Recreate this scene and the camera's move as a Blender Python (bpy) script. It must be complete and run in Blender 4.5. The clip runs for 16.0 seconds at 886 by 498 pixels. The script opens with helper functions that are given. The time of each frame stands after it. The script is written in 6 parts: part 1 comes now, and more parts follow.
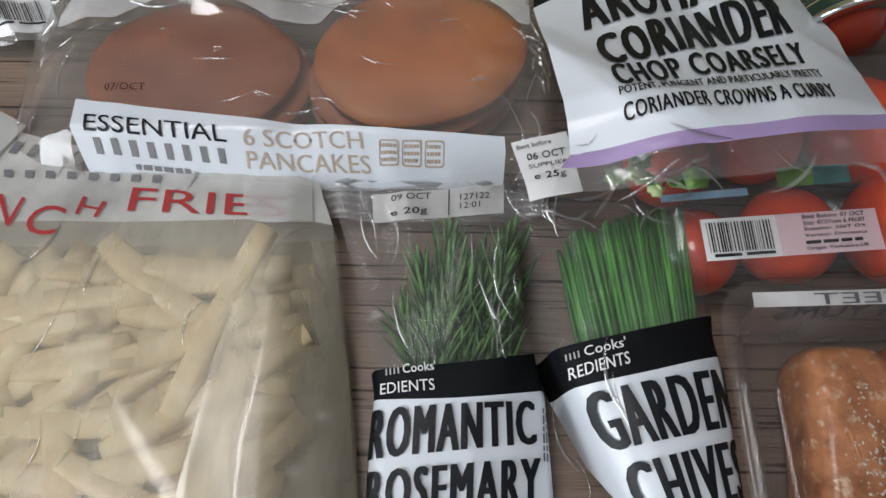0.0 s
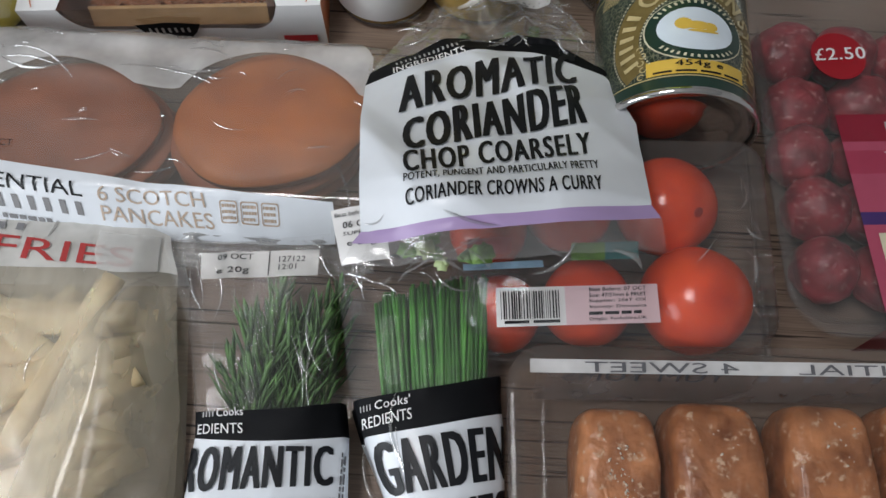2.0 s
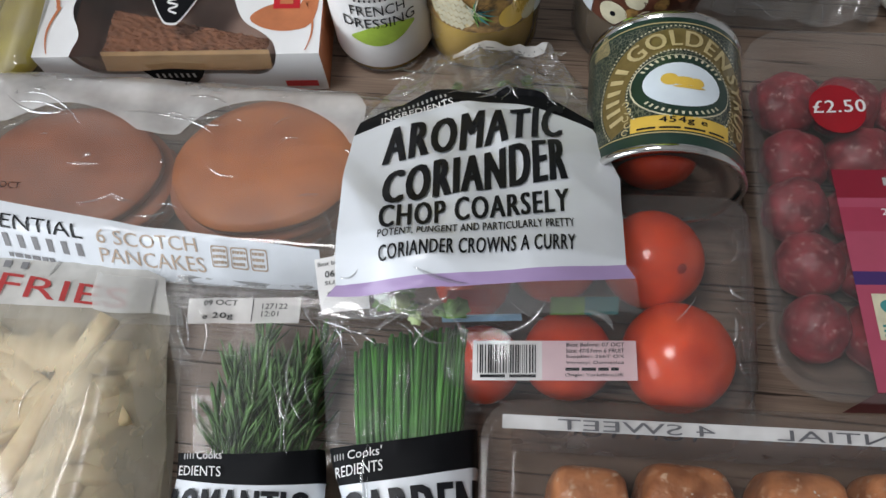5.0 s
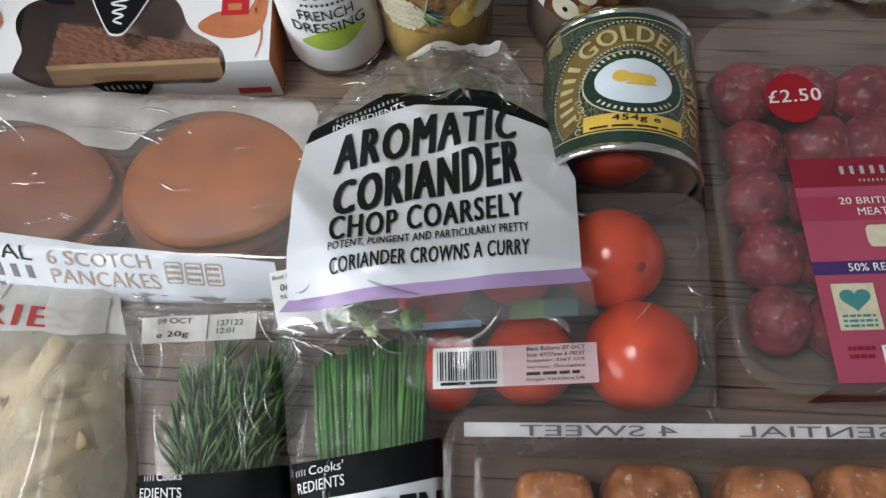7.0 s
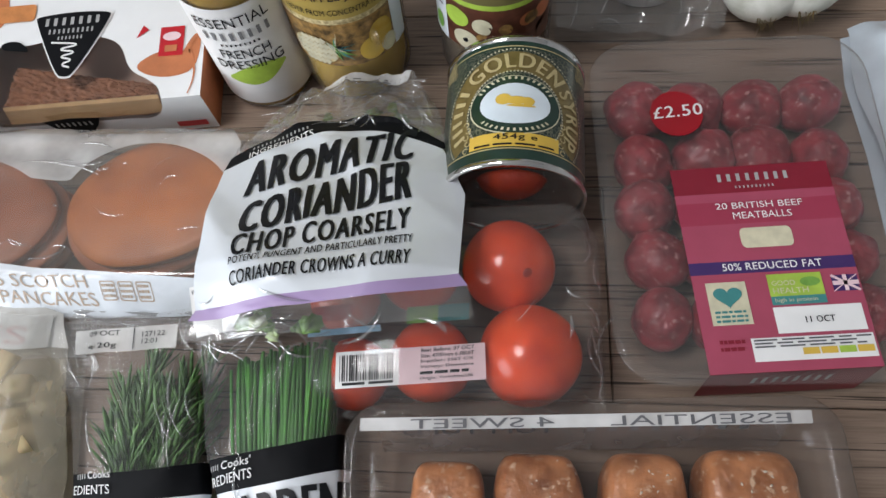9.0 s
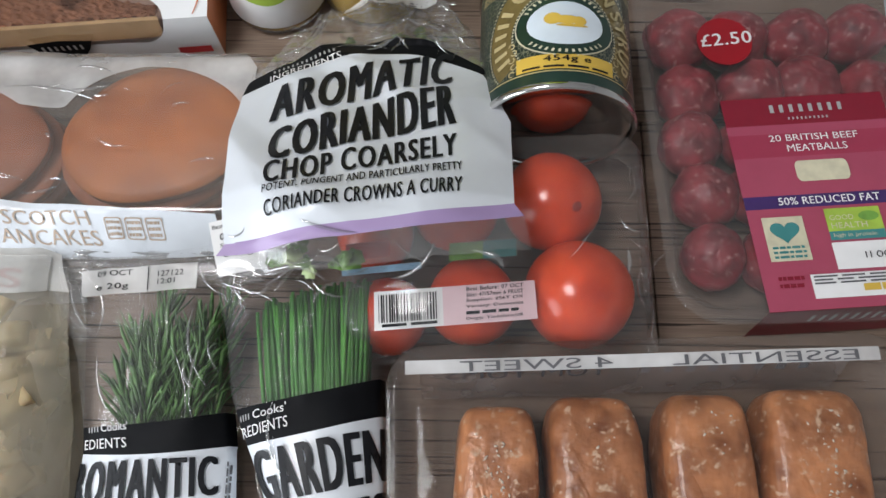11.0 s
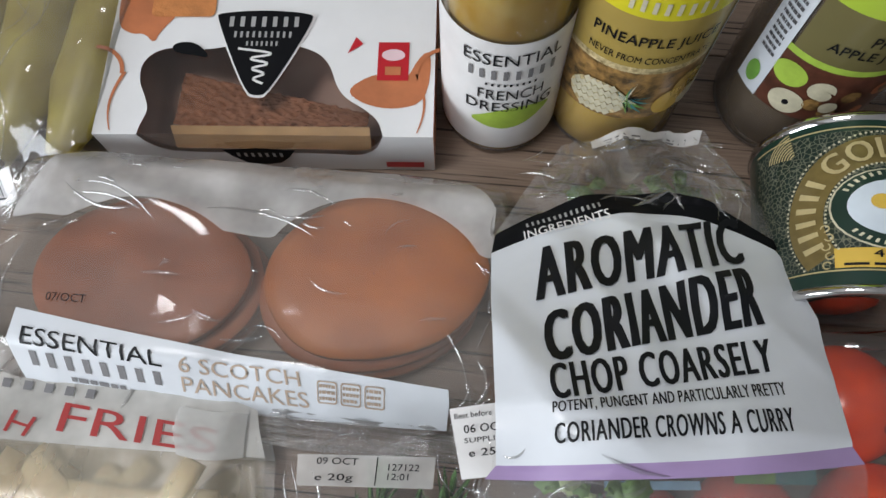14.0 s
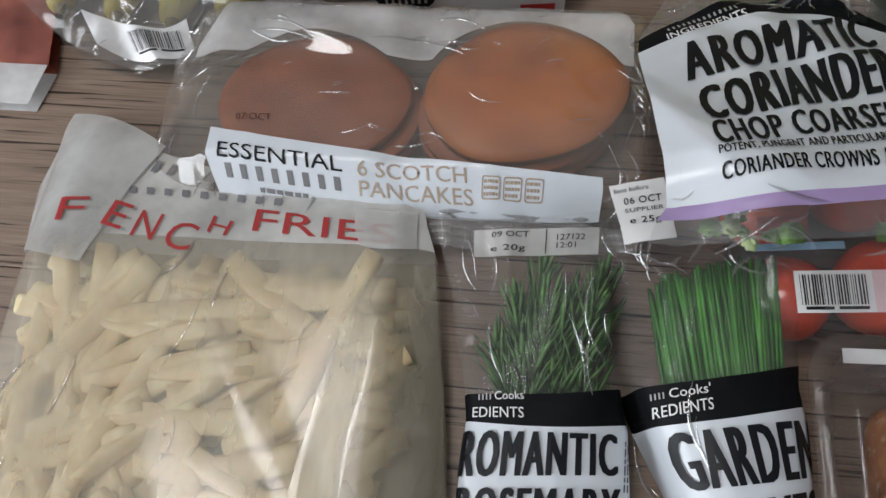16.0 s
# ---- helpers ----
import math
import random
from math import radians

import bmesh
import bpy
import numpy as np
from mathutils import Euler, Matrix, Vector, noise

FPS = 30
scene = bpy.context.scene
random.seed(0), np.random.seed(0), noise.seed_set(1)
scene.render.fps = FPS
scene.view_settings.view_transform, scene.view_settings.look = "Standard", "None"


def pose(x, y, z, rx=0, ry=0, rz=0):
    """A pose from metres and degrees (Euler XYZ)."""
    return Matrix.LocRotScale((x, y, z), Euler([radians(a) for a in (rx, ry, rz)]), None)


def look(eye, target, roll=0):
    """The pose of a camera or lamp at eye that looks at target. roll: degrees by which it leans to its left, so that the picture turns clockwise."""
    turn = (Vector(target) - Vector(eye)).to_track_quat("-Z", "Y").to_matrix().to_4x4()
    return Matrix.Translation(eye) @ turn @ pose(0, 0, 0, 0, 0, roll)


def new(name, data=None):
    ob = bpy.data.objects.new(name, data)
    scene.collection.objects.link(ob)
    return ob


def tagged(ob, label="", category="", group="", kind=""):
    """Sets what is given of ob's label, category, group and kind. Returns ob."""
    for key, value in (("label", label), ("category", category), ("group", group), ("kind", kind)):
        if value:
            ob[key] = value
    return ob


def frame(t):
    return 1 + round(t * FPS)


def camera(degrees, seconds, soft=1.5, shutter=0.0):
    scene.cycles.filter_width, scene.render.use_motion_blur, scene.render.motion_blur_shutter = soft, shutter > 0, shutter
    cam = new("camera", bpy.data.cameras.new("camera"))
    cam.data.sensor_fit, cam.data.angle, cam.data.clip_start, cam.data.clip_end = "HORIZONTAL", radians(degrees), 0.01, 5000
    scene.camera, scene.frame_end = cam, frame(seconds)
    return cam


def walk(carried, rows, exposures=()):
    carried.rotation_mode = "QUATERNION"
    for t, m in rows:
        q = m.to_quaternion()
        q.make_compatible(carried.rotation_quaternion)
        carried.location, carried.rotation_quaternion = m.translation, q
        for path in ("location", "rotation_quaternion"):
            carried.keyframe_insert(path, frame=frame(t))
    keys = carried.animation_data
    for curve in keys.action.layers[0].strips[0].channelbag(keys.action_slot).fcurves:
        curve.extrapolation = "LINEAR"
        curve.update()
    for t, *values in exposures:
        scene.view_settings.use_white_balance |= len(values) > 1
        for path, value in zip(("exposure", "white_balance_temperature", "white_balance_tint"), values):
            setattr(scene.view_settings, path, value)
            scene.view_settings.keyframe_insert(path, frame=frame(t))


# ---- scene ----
cam = camera(62.7, 16.0)
PATH = [
    (0, (0.0117, -0.0053, 0.336), (0.0244, 0.7356, -1.6504), 1.9),
    (0.5, (0.0191, -0.0095, 0.3328), (0.0148, 0.6975, -1.6653), 0.2),
    (1, (0.0424, -0.0064, 0.3519), (0.0424, 0.7208, -1.6388), 0.0),
    (1.5, (0.0753, 0, 0.3657), (0.1007, 0.707, -1.6324), 2.7),
    (2, (0.0996, 0.0148, 0.3795), (0.088, 0.742, -1.6123), 2.5),
    (2.5, (0.1261, 0.0297, 0.3805), (0.106, 0.7643, -1.608), 1.6),
    (3, (0.1442, 0.036, 0.3805), (0.0816, 0.7547, -1.6133), -0.9),
    (3.5, (0.1569, 0.0445, 0.3827), (0.0943, 0.7674, -1.6101), -1.3),
    (4, (0.1526, 0.0435, 0.3837), (0.0901, 0.7717, -1.6059), 0.2),
    (4.5, (0.1357, 0.036, 0.3943), (-0.0106, 0.7749, -1.5868), -5.2),
    (4.7, (0.1293, 0.0329, 0.3922), (-0.0159, 0.7844, -1.5847), -5.2),
    (6.8, (0.1357, 0.0456, 0.3858), (0.0244, 0.7621, -1.607), -4.8),
    (7, (0.1431, 0.0445, 0.388), (0.0424, 0.7685, -1.6027), -5.1),
    (7.5, (0.1569, 0.0413, 0.3996), (0.0519, 0.795, -1.5794), -5.1),
    (8, (0.1791, 0.0403, 0.4092), (0.0647, 0.8204, -1.5593), -7.0),
    (8.5, (0.2003, 0.0339, 0.4145), (0.0466, 0.8151, -1.5508), -10.3),
    (8.7, (0.2078, 0.0318, 0.4145), (0.0435, 0.8173, -1.5476), -10.3),
    (10.8, (0.1738, 0.0244, 0.389), (0.1272, 0.7399, -1.607), -3.8),
    (11, (0.1622, 0.0223, 0.3837), (0.1293, 0.7229, -1.6165), -1.9),
    (11.5, (0.1336, 0.0191, 0.3805), (0.0731, 0.6922, -1.6292), -1.7),
    (12, (0.1124, 0.0223, 0.3774), (0.0668, 0.6943, -1.6335), -0.3),
    (12.5, (0.0933, 0.0445, 0.3699), (0.0339, 0.7155, -1.6398), -0.7),
    (13, (0.0774, 0.0806, 0.3646), (-0.0223, 0.7706, -1.6377), -2.5),
    (13.5, (0.0615, 0.1071, 0.3636), (-0.0604, 0.8077, -1.6345), -4.5),
    (14, (0.0488, 0.1113, 0.3583), (-0.0615, 0.8173, -1.6377), -2.6),
    (14.5, (0.0371, 0.0933, 0.3583), (-0.1113, 0.8204, -1.6282), -4.4),
    (15, (0.0244, 0.07, 0.3583), (-0.1463, 0.7674, -1.6366), -6.3),
    (15.5, (0.0191, 0.036, 0.3636), (-0.1908, 0.6816, -1.6451), -11.6),
    (16, (0.0053, 0.0106, 0.3646), (-0.2237, 0.6773, -1.6345), -13.9),
]
walk(cam, [(t, look(eye, target, roll)) for t, eye, target, roll in PATH],
     exposures=((0, -0.26), (1.5, -0.24), (3.0, 0.07), (3.8, 0.08), (4.5, 0.04), (7.5, 0.05), (8.5, 0.22), (11.0, 0.22), (12.0, 0.06), (13.0, -0.12), (14.0, -0.11), (16.0, -0.39)))

# ---- light: a window to the left behind the camera, a round ceiling lamp ----
world = bpy.data.worlds.new("world")
scene.world = world
world.use_nodes = True
wn = world.node_tree.nodes
sky = wn.new("ShaderNodeTexSky")
sky.sky_type, sky.sun_disc = "NISHITA", False
sky.sun_elevation, sky.sun_rotation = radians(35), radians(200)
world.node_tree.links.new(sky.outputs[0], wn["Background"].inputs[0])
wn["Background"].inputs[1].default_value = 0.1


def area(name, m, sx, sy, watts, colour):
    la = bpy.data.lights.new(name, "AREA")
    la.shape, la.size, la.size_y, la.energy, la.color = "RECTANGLE", sx, sy, watts, colour
    ob = new(name, la)
    ob.matrix_world = m
    return ob


area("window_daylight", look((-1.62, -0.95, 0.75), (0.1, 0.15, 0.0)), 1.2, 1.1, 37, (0.90, 0.95, 1.0))
area("ceiling_lamp_light", look((-0.50, 0.05, 1.60), (-0.50, 0.05, 0.0)), 0.52, 0.52, 8.7, (1.0, 0.98, 0.98))


# ---- mesh helpers ----
def part(name, bm, material, parent=None, label="", smooth=True):
    me = bpy.data.meshes.new(name)
    bmesh.ops.recalc_face_normals(bm, faces=bm.faces)
    bm.to_mesh(me)
    bm.free()
    if smooth:
        me.polygons.foreach_set("use_smooth", [True] * len(me.polygons))
    me.materials.append(material)
    ob = new(name, me)
    if parent is not None:
        ob.parent = parent
        ob.matrix_parent_inverse = parent.matrix_basis.inverted()
    if label:
        tagged(ob, label)
    if name in ("barcode", "small_print", "brand_mark", "badge_mark", "bracket_mark", "dotted_line", "sugar_crust", "needles", "roots"):
        tagged(ob, kind="stuff")
    return ob


def shared(name, me, m, parent=None):
    ob = new(name, me)
    ob.matrix_basis = m
    if parent is not None:
        ob.parent = parent
        ob.matrix_parent_inverse = parent.matrix_basis.inverted()
    return ob


def thing(name, label, category, at=(0, 0, 0), group=""):
    ob = new(name)
    ob.empty_display_size = 0.02
    ob.matrix_basis = pose(*at)
    return tagged(ob, label, category, group)


def grid(fn, nu, nv, bm=None):
    """A sheet of nu x nv cells over the unit square, placed by fn(u, v)."""
    bm = bm or bmesh.new()
    vs = [[bm.verts.new(fn(i / nu, j / nv)) for i in range(nu + 1)] for j in range(nv + 1)]
    for j in range(nv):
        for i in range(nu):
            bm.faces.new((vs[j][i], vs[j][i + 1], vs[j + 1][i + 1], vs[j + 1][i]))
    return bm


def closed_sheet(fn, low, nu, nv):
    """A sheet fn(u, v) and the sheet low(u, v) under it, joined along the rim."""
    bm = bmesh.new()
    grid(fn, nu, nv, bm)
    grid(low, nu, nv, bm)
    bmesh.ops.remove_doubles(bm, verts=bm.verts, dist=0.0004)
    return bm


def quad(bl, br, tr, tl, zf, off=0.0):
    """A map of the unit square to a four-cornered patch that lies on the height zf(x, y)."""
    def fn(u, v):
        x = (bl[0] * (1 - u) + br[0] * u) * (1 - v) + (tl[0] * (1 - u) + tr[0] * u) * v
        y = (bl[1] * (1 - u) + br[1] * u) * (1 - v) + (tl[1] * (1 - u) + tr[1] * u) * v
        return Vector((x, y, zf(x, y) + off))
    return fn


def rows_map(rows, zf, off=0.0):
    """A sheet through rows of three points (left, middle, right), v from the first row to the last."""
    n = len(rows) - 1

    def fn(u, v):
        k = min(int(v * n), n - 1)
        w = v * n - k
        p = []
        for row in (rows[k], rows[k + 1]):
            a, m, b = row[0:2], row[2:4], row[4:6]
            la, lm, lb = 2 * (u - 0.5) * (u - 1), 4 * u * (1 - u), 2 * u * (u - 0.5)
            p.append((la * a[0] + lm * m[0] + lb * b[0], la * a[1] + lm * m[1] + lb * b[1]))
        x, y = p[0][0] * (1 - w) + p[1][0] * w, p[0][1] * (1 - w) + p[1][1] * w
        return Vector((x, y, zf(x, y) + off))
    return fn


def sub(fn, u0, v0, u1, v1, off=0.0):
    return lambda u, v: fn(u0 + (u1 - u0) * u, v0 + (v1 - v0) * v) + Vector((0, 0, off))


def words(text, fn, bold=0.0, cuts=6, mirror=False):
    """The mesh of a text stretched over the unit square and placed by fn(u, v); bold thickens the upright strokes."""
    cu = bpy.data.curves.new("lettering", "FONT")
    cu.body, cu.resolution_u, cu.space_character = text, 3, 1 + 10 * bold
    ob = bpy.data.objects.new("lettering", cu)
    me = bpy.data.meshes.new_from_object(ob)
    bpy.data.objects.remove(ob)
    bpy.data.curves.remove(cu)
    bm = bmesh.new()
    bm.from_mesh(me)
    bpy.data.meshes.remove(me)
    xs, ys = [v.co.x for v in bm.verts], [v.co.y for v in bm.verts]
    x0, x1, y0, y1 = min(xs), max(xs), min(ys), max(ys)
    for v in bm.verts:
        u = (v.co.x - x0) / max(x1 - x0, 1e-6)
        v.co = (1 - u if mirror else u, (v.co.y - y0) / max(y1 - y0, 1e-6), 0)
    if bold:
        wide, tall = (fn(1, 0.5) - fn(0, 0.5)).length, (fn(0.5, 1) - fn(0.5, 0)).length
        reach = 1.9 * bold * tall / wide
        whole = bm.verts[:] + bm.edges[:] + bm.faces[:]
        for k, step in enumerate((-1, -0.5, 0.5, 1)):
            for v in bmesh.ops.duplicate(bm, geom=whole)["geom"]:
                if isinstance(v, bmesh.types.BMVert):
                    v.co.x += step * reach
                    v.co.z = 0.00004 * (k + 1)
    n = cuts * max(1, len(text) // 3)
    for k in range(1, n):
        bmesh.ops.bisect_plane(bm, geom=bm.verts[:] + bm.edges[:] + bm.faces[:], plane_co=(k / n, 0, 0), plane_no=(1, 0, 0))
    for k in range(1, 4):
        bmesh.ops.bisect_plane(bm, geom=bm.verts[:] + bm.edges[:] + bm.faces[:], plane_co=(0, k / 4, 0), plane_no=(0, 1, 0))
    for v in bm.verts:
        v.co = fn(v.co.x, v.co.y) + Vector((0, 0, v.co.z))
    return bm


def rounded(pts, times=2, closed=True):
    """Cuts the corners of an outline until it runs smoothly."""
    for _ in range(times):
        out = [] if closed else [pts[0]]
        for k in range(len(pts) if closed else len(pts) - 1):
            a, b = pts[k], pts[(k + 1) % len(pts)]
            out += [(0.75 * a[0] + 0.25 * b[0], 0.75 * a[1] + 0.25 * b[1]), (0.25 * a[0] + 0.75 * b[0], 0.25 * a[1] + 0.75 * b[1])]
        pts = out if closed else out + [pts[-1]]
    return pts


def bars(fn, n, seed=1, fill=0.4):
    """A row of n plain blocks that stands for lettering which is not written out."""
    bm = bmesh.new()
    for k in range(n):
        grid(sub(fn, (k + 0.5 - fill / 2) / n, 0.08, (k + 0.5 + fill / 2) / n, 0.92), 2, 1, bm)
    return bm


def lines(fn, n, seed=1, fill=0.5):
    """Lines of small print as thin bars, one under the other, each broken into words."""
    rng = random.Random(seed)
    bm = bmesh.new()
    for k in range(n):
        v0, v1 = (k + 0.5 - fill / 2) / n, (k + 0.5 + fill / 2) / n
        u = 0.0
        while u < 0.9:
            w = rng.uniform(0.08, 0.28)
            grid(sub(fn, u, v0, min(1, u + w), v1), 3, 1, bm)
            u += w + 0.04
    return bm


def barcode(fn, n=26, seed=3):
    rng = random.Random(seed)
    bm = bmesh.new()
    u = 0.0
    while u < 0.97:
        w = rng.choice((0.010, 0.018, 0.026))
        grid(sub(fn, u, 0.14, min(1.0, u + w), 1.0), 1, 2, bm)
        u += w + rng.choice((0.012, 0.02, 0.03))
    grid(sub(fn, 0.05, 0.0, 0.45, 0.09), 3, 1, bm)
    grid(sub(fn, 0.52, 0.0, 0.95, 0.09), 3, 1, bm)
    return bm


def blob(fn_r, seg=32, ring=20):
    """A closed round body: fn_r(direction) gives the point for each unit direction."""
    bm = bmesh.new()
    bmesh.ops.create_uvsphere(bm, u_segments=seg, v_segments=ring, radius=1)
    for v in bm.verts:
        v.co = fn_r(v.co.normalized())
    return bm


def lathe(profile, m, seg=48, start=0.0, turn=2 * math.pi):
    """Turns a profile of (radius, height) round the local y axis of m."""
    bm = bmesh.new()
    full = turn > 6.28
    n = seg if full else seg + 1
    rings = []
    for r, h in profile:
        rings.append([bm.verts.new(m @ Vector((r * math.sin(start + turn * k / seg), h, r * math.cos(start + turn * k / seg)))) for k in range(n)])
    for a, b in zip(rings, rings[1:]):
        for k in range(seg):
            j = (k + 1) % n
            if full or k < n - 1:
                bm.faces.new((a[k], a[j], b[j], b[k]))
    bmesh.ops.remove_doubles(bm, verts=bm.verts, dist=1e-6)
    return bm


def wrap(m, radius, off=0.0004):
    """A map of arc length x and height y to the upper side of a drum of m."""
    def fn(x, y):
        r = (radius(y) if callable(radius) else radius) + off
        a = x / r
        return m @ Vector((r * math.sin(a), y, r * math.cos(a)))
    return fn


def box_on(fn, x0, y0, x1, y1):
    return lambda u, v: fn(x0 + (x1 - x0) * u, y0 + (y1 - y0) * v)


def arc_on(fn, cx, cy, r0, r1, a0, a1, sy=1.0):
    def g(u, v):
        a, r = radians(a0 + (a1 - a0) * u), r0 + (r1 - r0) * v
        return fn(cx + r * math.cos(a), cy + sy * r * math.sin(a))
    return g


def disc_on(fn, cx, cy, rx, ry, n=28, rings=4):
    bm = bmesh.new()
    grid(lambda u, v: fn(cx + rx * max(v, 0.001) * math.cos(2 * math.pi * u), cy + ry * max(v, 0.001) * math.sin(2 * math.pi * u)), n, rings, bm)
    bmesh.ops.remove_doubles(bm, verts=bm.verts, dist=2e-5)
    return bm


def outline_plate(loops, fn, step=0.004, thick=0.0):
    """A flat plate with the first loop as its outline and the others as holes, placed by fn(x, y)."""
    cu = bpy.data.curves.new("plate", "CURVE")
    cu.dimensions, cu.fill_mode = "2D", "BOTH"
    for loop in loops:
        sp = cu.splines.new("POLY")
        sp.points.add(len(loop) - 1)
        for p, q in zip(sp.points, loop):
            p.co = (q[0], q[1], 0, 1)
        sp.use_cyclic_u = True
    ob = bpy.data.objects.new("plate", cu)
    me = bpy.data.meshes.new_from_object(ob)
    bpy.data.objects.remove(ob)
    bpy.data.curves.remove(cu)
    bm = bmesh.new()
    bm.from_mesh(me)
    bpy.data.meshes.remove(me)
    for v in bm.verts:
        v.co = fn(v.co.x, v.co.y)
    return bm


def round_rect(x0, y0, x1, y1, r, n=6):
    pts = []
    for cx, cy, a in ((x1 - r, y1 - r, 0), (x0 + r, y1 - r, 90), (x0 + r, y0 + r, 180), (x1 - r, y0 + r, 270)):
        for k in range(n + 1):
            b = radians(a + 90 * k / n)
            pts.append((cx + r * math.cos(b), cy + r * math.sin(b)))
    return pts


def loft(loops, cap_first=True, cap_last=False):
    """Skins closed loops of points, one above the other."""
    bm = bmesh.new()
    rings = [[bm.verts.new(p) for p in loop] for loop in loops]
    for a, b in zip(rings, rings[1:]):
        n = len(a)
        for k in range(n):
            bm.faces.new((a[k], a[(k + 1) % n], b[(k + 1) % n], b[k]))
    if cap_first:
        bm.faces.new(rings[0])
    if cap_last:
        bm.faces.new(rings[-1])
    return bm


def ridges(x, y, scale, seed=0.0):
    """Creases of crumpled film, 0 to 1."""
    return 1 - min(1, 3.2 * abs(noise.noise((x * scale + seed, y * scale * 0.7 - seed, seed))))


def creases(parent, zf, x0, y0, x1, y1, n, seed, lean=(0.0, 360.0), length=(0.012, 0.045), lift=0.0002):
    """Sharp folds along a film: thin bent rolls of glossier film, added to catch glints."""
    q = random.Random(seed)
    for k in range(n):
        x, y, a = q.uniform(x0, x1), q.uniform(y0, y1), radians(q.uniform(*lean))
        L, bend, r = q.uniform(*length), q.uniform(-0.9, 0.9), q.uniform(0.00018, 0.00065)
        rings, steps = [], 9
        for j in range(steps + 1):
            s = j / steps
            aa = a + bend * (s - 0.5)
            px, py = x + L * (s - 0.5) * math.cos(aa), y + L * (s - 0.5) * math.sin(aa)
            rr = r * (0.15 + math.sin(math.pi * min(1, max(0, s))) ** 0.7)
            nx, ny = -math.sin(aa), math.cos(aa)
            z = zf(px, py) + lift
            rings.append([(px + nx * rr * cx, py + ny * rr * cx, z + rr * cz) for cx, cz in ((1.6, 0), (0.8, 0.9), (0, 1.2), (-0.8, 0.9), (-1.6, 0))])
        bm = bmesh.new()
        vs = [[bm.verts.new(p) for p in ring] for ring in rings]
        for c, d in zip(vs, vs[1:]):
            for i in range(4):
                bm.faces.new((c[i], c[i + 1], d[i + 1], d[i]))
        part("crease", bm, GLINT, parent)


# ---- materials ----
def nodes_of(name):
    ma = bpy.data.materials.new(name)
    ma.use_nodes = True
    nt = ma.node_tree
    return ma, nt, nt.nodes, nt.nodes["Principled BSDF"]


def coords(nt, stretch=(1, 1, 1), space="Position"):
    if space == "Position":
        src = nt.nodes.new("ShaderNodeNewGeometry").outputs["Position"]
    else:
        src = nt.nodes.new("ShaderNodeTexCoord").outputs["Object"]
    mp = nt.nodes.new("ShaderNodeMapping")
    mp.inputs["Scale"].default_value = stretch
    nt.links.new(src, mp.inputs["Vector"])
    return mp.outputs[0]


def noise_node(nt, vec, scale, detail=4, rough=0.55):
    n = nt.nodes.new("ShaderNodeTexNoise")
    n.inputs["Scale"].default_value, n.inputs["Detail"].default_value, n.inputs["Roughness"].default_value = scale, detail, rough
    nt.links.new(vec, n.inputs["Vector"])
    return n.outputs["Fac"]


def ramp(nt, fac, stops):
    r = nt.nodes.new("ShaderNodeValToRGB")
    el = r.color_ramp.elements
    while len(el) < len(stops):
        el.new(0.5)
    for e, (p, c) in zip(el, stops):
        e.position, e.color = p, (*c, 1)
    nt.links.new(fac, r.inputs[0])
    return r.outputs[0]


def mix_colour(nt, fac, a, b, mode="MIX"):
    m = nt.nodes.new("ShaderNodeMix")
    m.data_type, m.blend_type = "RGBA", mode
    for sock, val in ((m.inputs["Factor"], fac), (m.inputs["A"], a), (m.inputs["B"], b)):
        if hasattr(val, "is_linked"):
            nt.links.new(val, sock)
        elif isinstance(val, tuple):
            sock.default_value = (*val, 1)
        else:
            sock.default_value = val
    return m.outputs["Result"]


def bump_to(nt, bsdf, height, strength, dist=0.001):
    b = nt.nodes.new("ShaderNodeBump")
    b.inputs["Strength"].default_value, b.inputs["Distance"].default_value = strength, dist
    nt.links.new(height, b.inputs["Height"])
    nt.links.new(b.outputs[0], bsdf.inputs["Normal"])


def surface(name, col, rough=0.5, metal=0.0, var=0.12, scale=60, bump=0.1, bscale=400, coat=0.0, sss=0.0, col2=None, stretch=(1, 1, 1), space="Position", speck=None):
    ma, nt, nd, b = nodes_of(name)
    vec = coords(nt, stretch, space)
    big = noise_node(nt, vec, scale, 5)
    lo = tuple(c * (1 - var) for c in col)
    hi = tuple(min(1, c * (1 + var)) for c in (col2 or col))
    out = ramp(nt, big, ((0.3, lo), (0.7, hi)))
    fine = noise_node(nt, vec, bscale, 3)
    if speck:
        colour, amount = speck
        f = ramp(nt, noise_node(nt, vec, scale * 3.1, 6, 0.7), ((1 - amount - 0.03, (0, 0, 0)), (1 - amount + 0.05, (1, 1, 1))))
        out = mix_colour(nt, f, out, colour)
    nt.links.new(out, b.inputs["Base Color"])
    b.inputs["Roughness"].default_value, b.inputs["Metallic"].default_value = rough, metal
    b.inputs["Coat Weight"].default_value, b.inputs["Coat Roughness"].default_value = coat, 0.08
    if sss:
        b.inputs["Subsurface Weight"].default_value = sss
        b.inputs["Subsurface Radius"].default_value = (0.006, 0.002, 0.001)
        b.inputs["Subsurface Scale"].default_value = 1.0
    if bump:
        bump_to(nt, b, fine, bump)
    return ma


